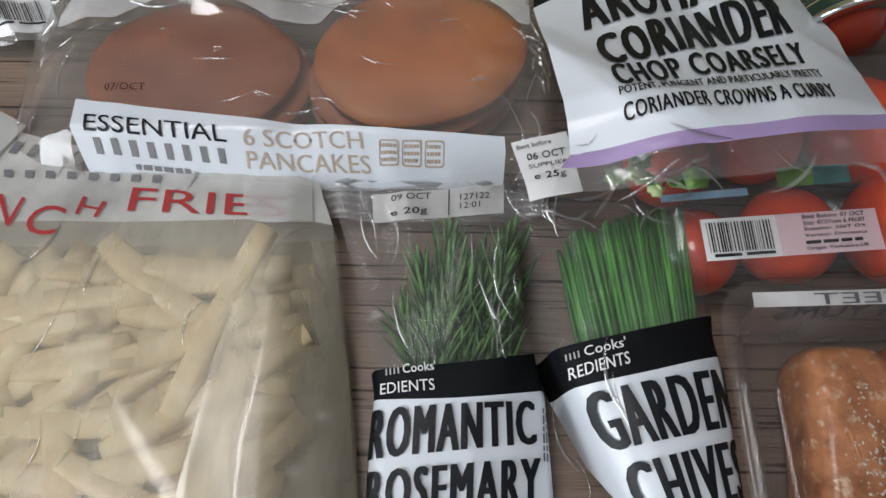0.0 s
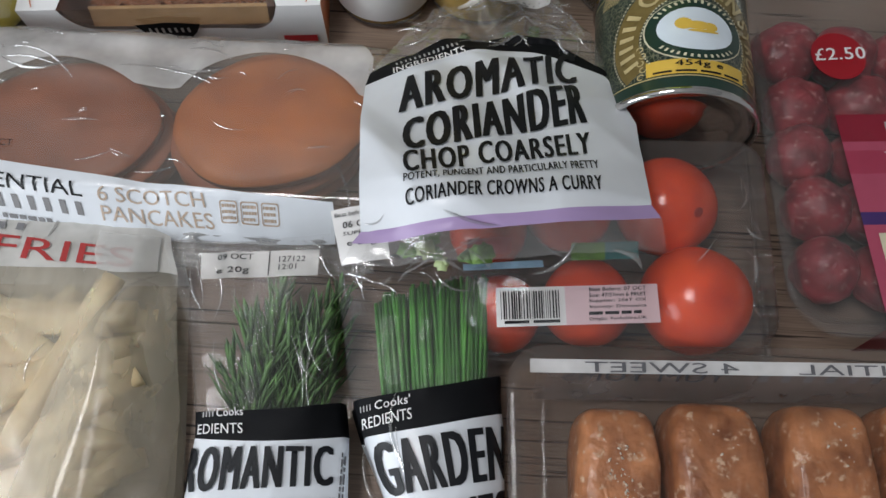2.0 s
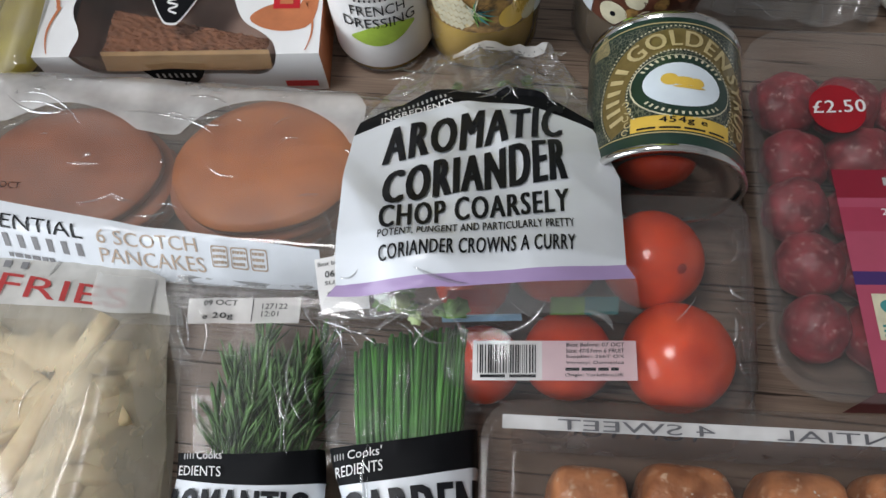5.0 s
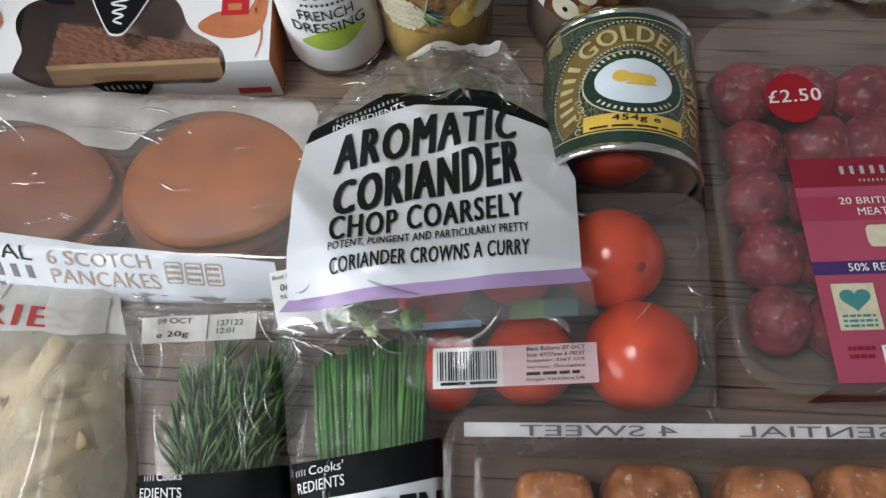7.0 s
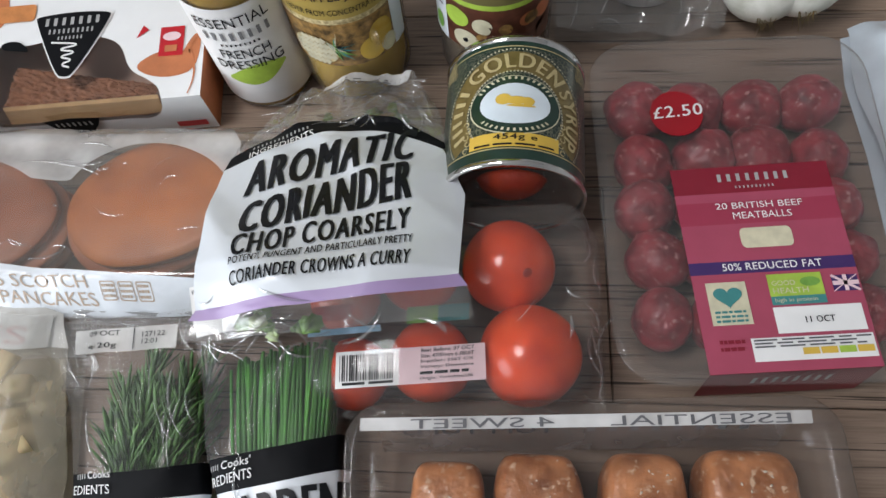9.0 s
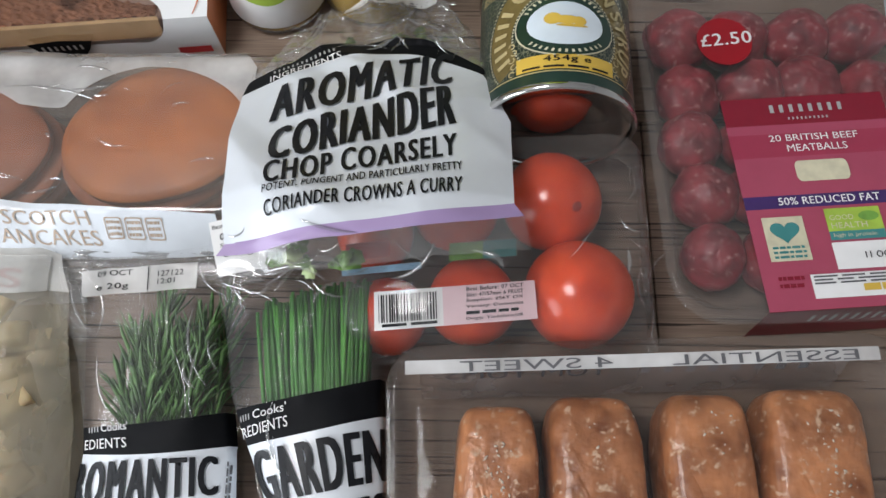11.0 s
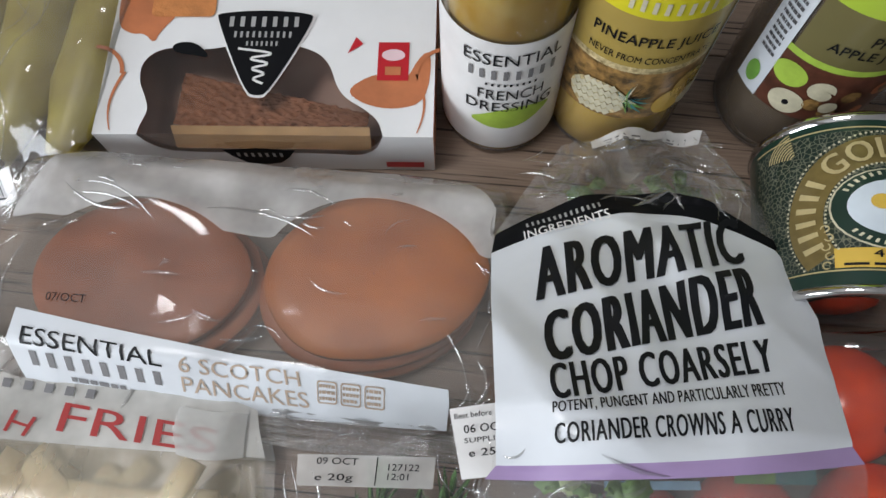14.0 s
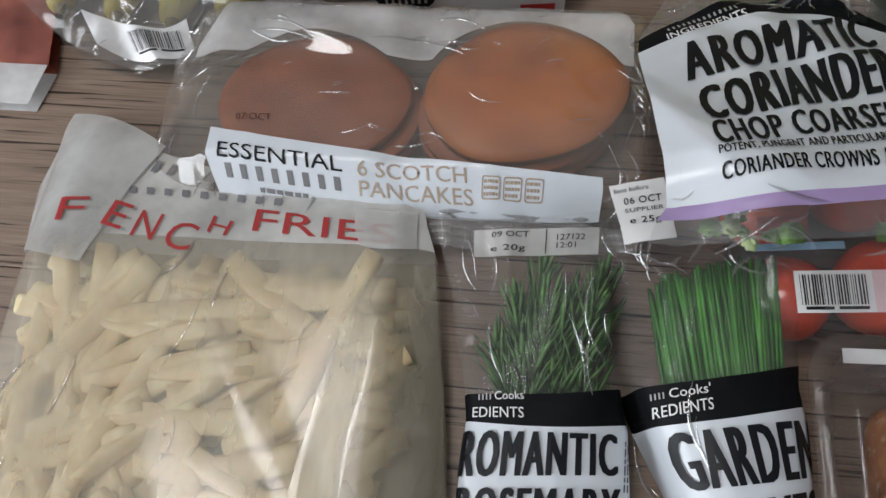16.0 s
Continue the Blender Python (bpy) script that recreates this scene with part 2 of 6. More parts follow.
def film(name, haze=0.0, gloss=0.05, tint=(0.97, 0.97, 0.97), wrinkle=0.35, wscale=60, white=(0.8, 0.8, 0.8), rough=0.06, stretch=(1, 1, 1), gain=1.0):
    """Clear film or moulded plastic: see-through, glossy by its Fresnel, with a milky share of haze."""
    ma, nt, nd, b = nodes_of(name)
    nd.remove(b)
    out = nd["Material Output"]
    tr, gl, di = nd.new("ShaderNodeBsdfTransparent"), nd.new("ShaderNodeBsdfGlossy"), nd.new("ShaderNodeBsdfDiffuse")
    tr.inputs[0].default_value = (*tint, 1)
    di.inputs[0].default_value = (*white, 1)
    gl.inputs["Roughness"].default_value = rough
    vec = coords(nt, stretch)
    rn = nd.new("ShaderNodeTexNoise")
    rn.noise_type = "RIDGED_MULTIFRACTAL"
    rn.inputs["Scale"].default_value, rn.inputs["Detail"].default_value = wscale, 1.5
    nt.links.new(vec, rn.inputs["Vector"])
    n1 = rn.outputs["Fac"]
    bp = nd.new("ShaderNodeBump")
    bp.inputs["Strength"].default_value, bp.inputs["Distance"].default_value = wrinkle, 0.004
    nt.links.new(n1, bp.inputs["Height"])
    nt.links.new(bp.outputs[0], gl.inputs["Normal"])
    fr = nd.new("ShaderNodeFresnel")
    fr.inputs["IOR"].default_value = 1.45
    nt.links.new(bp.outputs[0], fr.inputs["Normal"])
    ad = nd.new("ShaderNodeMath")
    ad.operation, ad.use_clamp = "MULTIPLY_ADD", True
    ad.inputs[1].default_value, ad.inputs[2].default_value = gain, gloss
    nt.links.new(fr.outputs[0], ad.inputs[0])
    body = tr.outputs[0]
    if haze:
        hz = nd.new("ShaderNodeMixShader")
        patch = ramp(nt, noise_node(nt, vec, 22, 4), ((0.25, (haze * 0.5,) * 3), (0.75, (min(1, haze * 1.5),) * 3)))
        nt.links.new(patch, hz.inputs[0])
        nt.links.new(tr.outputs[0], hz.inputs[1])
        nt.links.new(di.outputs[0], hz.inputs[2])
        body = hz.outputs[0]
    mx = nd.new("ShaderNodeMixShader")
    nt.links.new(ad.outputs[0], mx.inputs[0])
    nt.links.new(body, mx.inputs[1])
    nt.links.new(gl.outputs[0], mx.inputs[2])
    nt.links.new(mx.outputs[0], out.inputs[0])
    return ma


def wood_material():
    ma, nt, nd, b = nodes_of("weathered_wood")
    vec = coords(nt, (2.2, 60, 30))
    grain = noise_node(nt, vec, 3.0, 6, 0.65)
    fine = noise_node(nt, coords(nt, (14, 420, 60)), 2.0, 4, 0.6)
    blot = noise_node(nt, coords(nt, (4, 9, 4)), 2.5, 3)
    base = ramp(nt, grain, ((0.25, (0.14, 0.103, 0.078)), (0.5, (0.25, 0.19, 0.148)), (0.75, (0.36, 0.295, 0.24))))
    base = mix_colour(nt, 0.35, base, ramp(nt, fine, ((0.35, (0.08, 0.055, 0.04)), (0.6, (0.31, 0.25, 0.2)))))
    base = mix_colour(nt, ramp(nt, blot, ((0.35, (0, 0, 0)), (0.7, (0.5, 0.5, 0.5)))), base, (0.27, 0.22, 0.185))
    crack = ramp(nt, noise_node(nt, coords(nt, (5, 230, 40)), 1.7, 3, 0.5), ((0.35, (1, 1, 1)), (0.41, (0, 0, 0))))
    base = mix_colour(nt, crack, base, (0.035, 0.022, 0.015))
    info = nd.new("ShaderNodeObjectInfo")
    tone = ramp(nt, info.outputs["Random"], ((0.0, (0.93, 0.86, 0.82)), (1.0, (1.16, 1.07, 1.0))))
    base = mix_colour(nt, 1.0, base, tone, "MULTIPLY")
    nt.links.new(base, b.inputs["Base Color"])
    b.inputs["Roughness"].default_value = 0.48
    bump_to(nt, b, grain, 0.25, 0.0006)
    return ma


WOOD = wood_material()
CLEAR = film("clear_film", 0.02, 0.01, wrinkle=0.55, wscale=38, stretch=(1.3, 0.6, 1), gain=0.5)
# The haze share here paints in the sheen reflected off the film.
PACKFILM = film("pancake_pack_film", 0.10, 0.055, wrinkle=0.16, wscale=18, white=(0.72, 0.66, 0.60), rough=0.07, stretch=(0.35, 1.2, 1), gain=0.9)
HERBFILM = film("herb_bag_film", 0.045, 0.0, wrinkle=0.6, wscale=44, stretch=(1.5, 0.5, 1), gain=0.20, rough=0.08)
TOPFILM = film("crumpled_bag_end", 0.12, 0.09, wrinkle=0.9, wscale=80)
CRISP = film("crumpled_clear_film", 0.09, 0.04, wrinkle=0.9, wscale=75, rough=0.12, gain=0.8)
MILKY = film("milky_film", 0.29, 0.02, wrinkle=0.3, wscale=13, white=(0.82, 0.76, 0.62), rough=0.14, stretch=(1.6, 0.6, 1), gain=0.5)
LOOSEFILM = film("loose_milky_film", 0.30, 0.02, wrinkle=0.22, wscale=16, white=(0.86, 0.77, 0.60), rough=0.14, stretch=(1.6, 0.5, 1), gain=0.7)
WHITEFILM = film("white_printed_film", 0.62, 0.03, wrinkle=0.4, wscale=40, white=(0.82, 0.82, 0.82), rough=0.15)
BANDFILM = film("frosted_bag_band", 0.62, 0.03, wrinkle=0.4, wscale=30, white=(0.8, 0.8, 0.77), rough=0.15)
FROST = film("frosted_printed_film", 0.42, 0.01, wrinkle=0.3, wscale=40, white=(0.74, 0.74, 0.72), rough=0.3, gain=0.6)
PACKBAND = film("milky_pack_band", 0.44, 0.02, wrinkle=0.2, wscale=30, white=(0.84, 0.83, 0.82), rough=0.15)
LABELBACK = film("clear_label_back", 0.45, 0.0, wrinkle=0.1, wscale=30, white=(0.50, 0.44, 0.42), rough=0.25, gain=0.12)
PASTRYLID = film("clear_pastry_lid", 0.012, 0.006, wrinkle=0.15, wscale=60, rough=0.08, gain=0.4)
# The dark tint holds the shade that the pastries cast inside the tray.
PASTRYTRAY = film("hazy_shaded_pastry_tray", 0.11, 0.015, tint=(0.84, 0.82, 0.80), wrinkle=0.15, wscale=50, white=(0.52, 0.44, 0.40), rough=0.12, gain=0.3)
HEMFILM = film("pleated_film", 0.26, 0.08, wrinkle=0.7, wscale=90, white=(0.8, 0.79, 0.78))
MOULDED = film("moulded_clear_plastic", 0.04, 0.01, wrinkle=0.15, wscale=60, rough=0.06, gain=0.6)
TRAYPLASTIC = film("cloudy_tray_plastic", 0.045, 0.012, wrinkle=0.12, wscale=60, white=(0.55, 0.52, 0.50), rough=0.12, gain=0.3)
GLINT = film("creased_film_edge", 0.10, 0.16, wrinkle=0.2, wscale=120, rough=0.05)
LIDFILM = film("tray_lid_film", 0.045, 0.0, wrinkle=0.15, wscale=20, rough=0.1)
WHITE = surface("white_print", (0.68, 0.72, 0.77), 0.38, var=0.04, scale=30, bump=0.25, bscale=60, coat=0.3)
PAPER = surface("white_paper_label", (0.80, 0.80, 0.80), 0.5, var=0.04, scale=60, bump=0.1)
BLACK = surface("black_print", (0.006, 0.0065, 0.008), 0.55, var=0.2, scale=60, bump=0.2, bscale=60, coat=0.0)
BLACK.node_tree.nodes["Principled BSDF"].inputs["Specular IOR Level"].default_value = 0.10
INK = surface("black_ink", (0.007, 0.008, 0.011), 0.42, var=0.1, bump=0)
INK.node_tree.nodes["Principled BSDF"].inputs["Specular IOR Level"].default_value = 0.25
GREYINK = surface("grey_ink", (0.10, 0.10, 0.11), 0.5, var=0.1, bump=0)
SOFTINK = surface("soft_grey_ink", (0.20, 0.20, 0.21), 0.5, var=0.1, bump=0)
SOFTPAPER = surface("soft_white_ink", (0.38, 0.38, 0.38), 0.5, var=0.1, bump=0)
REDINK = surface("red_ink", (0.40, 0.035, 0.035), 0.5, var=0.1, bump=0)
ORANGEINK = surface("orange_ink", (0.46, 0.36, 0.28), 0.5, var=0.1, bump=0)
PURPLE = surface("lilac_print", (0.36, 0.26, 0.47), 0.4, var=0.06, scale=30, bump=0.2, bscale=60)
BLUE = surface("pale_blue_print", (0.33, 0.54, 0.72), 0.4, var=0.05, bump=0.05)
PINK = surface("pink_label", (0.78, 0.58, 0.62), 0.45, var=0.05, bump=0.05)
GREEN = surface("leaf_green_print", (0.16, 0.34, 0.06), 0.45, var=0.25, scale=120, bump=0)
LIME = surface("lime_print", (0.36, 0.52, 0.07), 0.42, var=0.18, scale=90, bump=0)
TEAL = surface("teal_print", (0.05, 0.23, 0.23), 0.45, var=0.1, bump=0)
DARKGREEN = surface("tin_green_enamel", (0.010, 0.034, 0.024), 0.28, var=0.15, bump=0.05, coat=0.5)
GOLD = surface("tin_gold_print", (0.20, 0.148, 0.052), 0.34, 0.3, var=0.2, scale=120, bump=0.05, coat=0.4)
PALEGOLD = surface("pale_gold_print", (0.52, 0.43, 0.22), 0.38, 0.15, var=0.12, scale=160, bump=0.0, coat=0.3)


def filigree():
    ma, nt, nd, bs = nodes_of("tin_filigree_print")
    vo = nd.new("ShaderNodeTexVoronoi")
    vo.feature = "DISTANCE_TO_EDGE"
    vo.inputs["Scale"].default_value = 460
    nt.links.new(coords(nt), vo.inputs["Vector"])
    f = ramp(nt, vo.outputs["Distance"], ((0.035, (1, 1, 1)), (0.09, (0, 0, 0))))
    nt.links.new(mix_colour(nt, f, (0.006, 0.020, 0.016), (0.15, 0.155, 0.11)), bs.inputs["Base Color"])
    bs.inputs["Roughness"].default_value, bs.inputs["Coat Weight"].default_value = 0.3, 0.4
    return ma


FILIGREE = filigree()
AMBER = surface("amber_label", (0.66, 0.44, 0.07), 0.4, var=0.08, bump=0.05, coat=0.2)
STEEL = surface("tin_plate", (0.66, 0.65, 0.64), 0.07, 1.0, var=0.05, scale=25, bump=0.03, bscale=40)
TOMATO = surface("tomato_skin", (0.70, 0.048, 0.014), 0.20, var=0.16, scale=45, bump=0.04, bscale=300, coat=0.25, sss=0.12, col2=(0.80, 0.090, 0.022), speck=((0.74, 0.17, 0.04), 0.16))
SCAR = surface("tomato_scar", (0.30, 0.02, 0.012), 0.5, var=0.2)
MEAT = surface("raw_mince", (0.21, 0.022, 0.034), 0.42, var=0.4, scale=80, bump=0.45, bscale=300, coat=0.0, sss=0.1, col2=(0.32, 0.038, 0.052), speck=((0.55, 0.25, 0.25), 0.41))
MEATRED = surface("meat_sleeve_red", (0.22, 0.008, 0.025), 0.42, var=0.05, bump=0.05, coat=0.15)
MEATPINK = surface("meat_sleeve_pink", (0.37, 0.062, 0.112), 0.42, var=0.05, bump=0.05, coat=0.15)
MEATROSE = surface("meat_sleeve_rose", (0.33, 0.035, 0.075), 0.42, var=0.05, bump=0.05, coat=0.15)
VIOLET = surface("violet_print", (0.05, 0.022, 0.12), 0.42, var=0.08, bump=0)
PRICE = surface("price_red", (0.33, 0.003, 0.012), 0.35, var=0.05, bump=0.03, coat=0.3)
FRY = surface("potato_chip", (0.80, 0.59, 0.31), 0.5, var=0.18, scale=55, bump=0.35, bscale=160, sss=0.12, col2=(0.80, 0.69, 0.46), speck=((0.36, 0.20, 0.08), 0.10), space="Object")
CAKE = surface("pancake_face", (0.32, 0.098, 0.042), 0.5, var=0.22, scale=22, bump=0.10, bscale=90, stretch=(1, 1.6, 1), col2=(0.40, 0.135, 0.060), speck=((0.25, 0.072, 0.030), 0.28))
CAKEPALE = surface("pancake_face_golden", (0.52, 0.150, 0.036), 0.46, var=0.2, scale=24, bump=0.10, bscale=80, col2=(0.60, 0.205, 0.052), speck=((0.35, 0.098, 0.028), 0.24))
CRUMB = surface("pancake_crumb", (0.30, 0.115, 0.050), 0.7, var=0.15, scale=90, bump=0.5, bscale=300)
YUM = surface("glazed_dough", (0.31, 0.094, 0.030), 0.36, var=0.38, scale=62, bump=0.9, bscale=210, coat=0.25, col2=(0.48, 0.20, 0.085), speck=((0.68, 0.46, 0.31), 0.41))
SUGAR = surface("sugar_glaze", (0.70, 0.62, 0.52), 0.4, var=0.15, scale=200, bump=0.8, bscale=500)
CHIVE = surface("chive_green", (0.034, 0.172, 0.018), 0.45, var=0.3, scale=60, bump=0.1, coat=0.0, col2=(0.080, 0.275, 0.034))
nt_c = CHIVE.node_tree
b_c = nt_c.nodes["Principled BSDF"]
old = b_c.inputs["Base Color"].links[0].from_socket
tone_c = ramp(nt_c, nt_c.nodes.new("ShaderNodeObjectInfo").outputs["Random"], ((0.0, (0.38, 0.50, 0.5)), (1.0, (0.88, 0.95, 1.0))))
nt_c.links.new(mix_colour(nt_c, 1.0, old, tone_c, "MULTIPLY"), b_c.inputs["Base Color"])
ROSEMARY = surface("rosemary_needle", (0.020, 0.060, 0.018), 0.42, var=0.35, scale=150, bump=0.1, col2=(0.11, 0.23, 0.065))
LEAF = surface("coriander_leaf", (0.06, 0.145, 0.025), 0.5, var=0.35, scale=110, bump=0.2, col2=(0.15, 0.27, 0.07))
STALK = surface("pale_stalk", (0.42, 0.52, 0.26), 0.5, var=0.2, scale=90, bump=0.1)
CARD = surface("white_carton_board", (0.78, 0.79, 0.80), 0.42, var=0.04, scale=25, bump=0.08, coat=0.15)
TAN = surface("biscuit_print", (0.50, 0.17, 0.07), 0.45, var=0.15, scale=70, bump=0.05)
BISCUIT = surface("biscuit_texture", (0.52, 0.20, 0.06), 0.6, var=0.2, scale=90, bump=0.4)
BRICKRED = surface("red_sachet_print", (0.50, 0.012, 0.022), 0.4, var=0.06, bump=0.03)
CAKETOP = surface("cheesecake_crumb_top", (0.30, 0.12, 0.055), 0.75, var=0.4, scale=160, bump=1.0, bscale=240, col2=(0.24, 0.10, 0.05))
CAKESIDE = surface("cheesecake_cream", (0.56, 0.36, 0.18), 0.6, var=0.15, scale=60, bump=0.2)
TRAYBROWN = surface("brown_inner_tray", (0.46, 0.31, 0.25), 0.5, var=0.2, scale=30, bump=0.05)
DRESSING = surface("french_dressing", (0.62, 0.36, 0.03), 0.12, var=0.22, scale=70, bump=0.0, coat=0.8, col2=(0.50, 0.36, 0.08), speck=((0.24, 0.16, 0.03), 0.12))
PINEJUICE = surface("pineapple_juice", (0.62, 0.42, 0.09), 0.14, var=0.06, scale=20, bump=0.0, coat=0.8)
APPLEJUICE = surface("apple_juice", (0.13, 0.09, 0.05), 0.12, var=0.12, scale=20, bump=0.0, coat=0.8)
KHAKI = surface("khaki_label", (0.40, 0.29, 0.07), 0.4, var=0.06, scale=30, bump=0.02, coat=0.3)
OLIVE = surface("olive_label", (0.15, 0.13, 0.05), 0.4, var=0.06, scale=30, bump=0.02, coat=0.3)
YELLOW = surface("yellow_label", (0.68, 0.62, 0.02), 0.4, var=0.05, scale=30, bump=0.02, coat=0.3)
LIMELABEL = surface("lime_label", (0.40, 0.55, 0.05), 0.4, var=0.05, scale=30, bump=0.02, coat=0.3)
FRUITDARK = surface("fruit_picture_ground", (0.07, 0.045, 0.02), 0.4, var=0.6, scale=170, bump=0.0, coat=0.3, col2=(0.28, 0.16, 0.05))
PINESKIN = surface("pineapple_picture", (0.40, 0.30, 0.13), 0.4, var=0.4, scale=300, bump=0.0, coat=0.3, col2=(0.60, 0.50, 0.28))
APPLERED = surface("red_apple_picture", (0.10, 0.034, 0.02), 0.4, var=0.4, scale=120, bump=0.0, coat=0.3)
CREAM = surface("cream_picture", (0.62, 0.58, 0.42), 0.4, var=0.15, scale=120, bump=0.0, coat=0.3)
BANANA = surface("banana_skin", (0.38, 0.29, 0.045), 0.45, var=0.16, scale=28, bump=0.1, col2=(0.43, 0.37, 0.08), speck=((0.26, 0.20, 0.05), 0.14))
BULB = surface("garlic_skin", (0.70, 0.72, 0.62), 0.45, var=0.12, scale=70, bump=0.3, col2=(0.80, 0.80, 0.74), speck=((0.40, 0.48, 0.22), 0.14))
ROOT = surface("root_brown", (0.20, 0.15, 0.06), 0.8, var=0.4, scale=200, bump=0.5)
BLUEWHITE = surface("bluish_white_film", (0.66, 0.74, 0.82), 0.3, var=0.08, scale=40, bump=0.5, bscale=40, coat=0.4)
HAM = surface("cured_meat", (0.24, 0.055, 0.04), 0.35, var=0.3, scale=50, bump=0.2, col2=(0.36, 0.12, 0.09), coat=0.3)
PLASTER = surface("wall_paint", (0.55, 0.55, 0.55), 0.85, var=0.05, scale=4, bump=0.1, bscale=60)
CEILING = surface("ceiling_paint", (0.78, 0.79, 0.80), 0.9, var=0.03, scale=3, bump=0.08, bscale=60)
LINO = surface("floor_covering", (0.25, 0.22, 0.19), 0.6, var=0.15, scale=6, bump=0.1)
FRAME = surface("white_window_frame", (0.75, 0.75, 0.75), 0.4, var=0.03, scale=10, bump=0.03)
GLOW, nt_g, nd_g, b_g = nodes_of("lamp_diffuser")
b_g.inputs["Base Color"].default_value = (0.9, 0.9, 0.9, 1)
b_g.inputs["Emission Color"].default_value = (0.98, 0.98, 1.0, 1)
b_g.inputs["Emission Strength"].default_value = 4


# ---- room ----
def slab(name, x0, y0, z0, x1, y1, z1, ma, parent=None, bevel=0.0):
    bm = bmesh.new()
    bmesh.ops.create_cube(bm, size=1)
    for v in bm.verts:
        v.co = (x0 + (v.co.x + 0.5) * (x1 - x0), y0 + (v.co.y + 0.5) * (y1 - y0), z0 + (v.co.z + 0.5) * (z1 - z0))
    if bevel:
        bmesh.ops.bevel(bm, geom=bm.edges[:], offset=bevel, segments=1, affect="EDGES")
    return part(name, bm, ma, parent, smooth=False)


def structure(ob, label="", category=""):
    return tagged(ob, label, category, kind="structure")


structure(slab("floor", -1.9, -2.3, -0.80, 1.9, 2.1, -0.75, LINO), "plain grey-brown floor under the table", "floor")
structure(slab("ceiling", -1.9, -2.3, 1.65, 1.9, 2.1, 1.75, CEILING), "plain white painted ceiling", "ceiling")
structure(slab("wall_north", -1.8, 2.0, -0.75, 1.8, 2.1, 1.65, PLASTER), "plain off-white painted wall", "wall")
structure(slab("wall_south", -1.8, -2.3, -0.75, 1.8, -2.2, 1.65, PLASTER), "plain off-white painted wall", "wall")
structure(slab("wall_east", 1.8, -2.3, -0.75, 1.9, 2.1, 1.65, PLASTER), "plain off-white painted wall", "wall")
ww = structure(new("wall_west"), "off-white painted wall with a window opening", "wall")
slab("wall_panel", -1.9, -2.3, -0.75, -1.8, -1.6, 1.65, PLASTER, ww)
slab("wall_panel", -1.9, -0.3, -0.75, -1.8, 2.1, 1.65, PLASTER, ww)
slab("wall_panel", -1.9, -1.6, -0.75, -1.8, -0.3, 0.15, PLASTER, ww)
slab("wall_panel", -1.9, -1.6, 1.35, -1.8, -0.3, 1.65, PLASTER, ww)
win = structure(new("window_1"), "white framed window that lets in daylight", "window")
slab("window_frame", -1.88, -1.6, 0.15, -1.82, -1.55, 1.35, FRAME, win)
slab("window_frame", -1.88, -0.35, 0.15, -1.82, -0.3, 1.35, FRAME, win)
slab("window_frame", -1.88, -1.55, 0.15, -1.82, -0.35, 0.20, FRAME, win)
slab("window_frame", -1.88, -1.55, 1.30, -1.82, -0.35, 1.35, FRAME, win)
lamp = thing("ceiling_light", "round white ceiling light with a glowing diffuser", "ceiling light", (-0.50, 0.05, 1.65))
part("base", lathe([(0.0, 0.0), (0.31, 0.0), (0.31, 0.018), (0.0, 0.018)], pose(-0.50, 0.05, 1.65, -90)), FRAME, lamp)
part("diffuser", lathe([(0.0, 0.030), (0.22, 0.026), (0.30, 0.0185)], pose(-0.50, 0.05, 1.65, -90)), GLOW, lamp)

# ---- table ----
table = structure(new("table"), "weathered grey-brown wooden table made of long planks", "table")
slab("table_core", -1.1, -0.7, -0.04, 1.1, 0.8, -0.016, WOOD, table)
for yk, cuts in ((-0.70, (-1.1, 0.1, 1.1)), (-0.566, (-1.1, -0.5, 0.62, 1.1)), (-0.432, (-1.1, 0.3, 1.1)), (-0.298, (-1.1, -0.42, 0.7, 1.1)), (-0.164, (-1.1, 0.02, 1.1)),
                 (-0.030, (-1.1, -0.55, 0.55, 1.1)), (0.104, (-1.1, 0.272, 1.1)), (0.238, (-1.1, -0.36, 0.60, 1.1)), (0.372, (-1.1, 0.12, 1.1)), (0.506, (-1.1, -0.2, 0.7, 1.1)), (0.64, (-1.1, 0.4, 1.1))):
    for xa, xb in zip(cuts, cuts[1:]):
        slab("plank", xa + 0.0003, yk + 0.0003, -0.016, xb - 0.0003, yk + 0.1337, 0.0, WOOD, table, 0.0006)


# ---- bag of frozen chips ----
def z_fries(x, y):
    e = min(1.0, max(0.0, (x + 0.262) / 0.03)) * min(1.0, max(0.0, (-0.026 - x) / 0.03)) * min(1.0, max(0.0, (0.20 - y) / 0.10))
    return 0.004 + 0.031 * e ** 0.5 + 0.0016 * noise.noise((x * 18 + y * 8, y * 9, 2.0)) * e + 0.0024 * ridges(x + 0.5 * y, y * 0.5, 11, 4.0) * e


fries_bag = thing("chip_bag", "clear plastic bag of pale chips with red lettering on the table", "food bag", (-0.14, 0.0, 0.0))
bag_rows = [(-0.262, -0.16, -0.14, -0.16, -0.016, -0.16), (-0.258, -0.06, -0.14, -0.06, -0.016, -0.06), (-0.255, 0.03, -0.14, 0.03, -0.024, 0.03), (-0.264, 0.117, -0.15, 0.118, -0.038, 0.123)]
bag_fn = rows_map(bag_rows, z_fries)
part("film", closed_sheet(bag_fn, lambda u, v: Vector((*bag_fn(u, v).xy, 0.001)), 70, 70), MILKY, fries_bag)
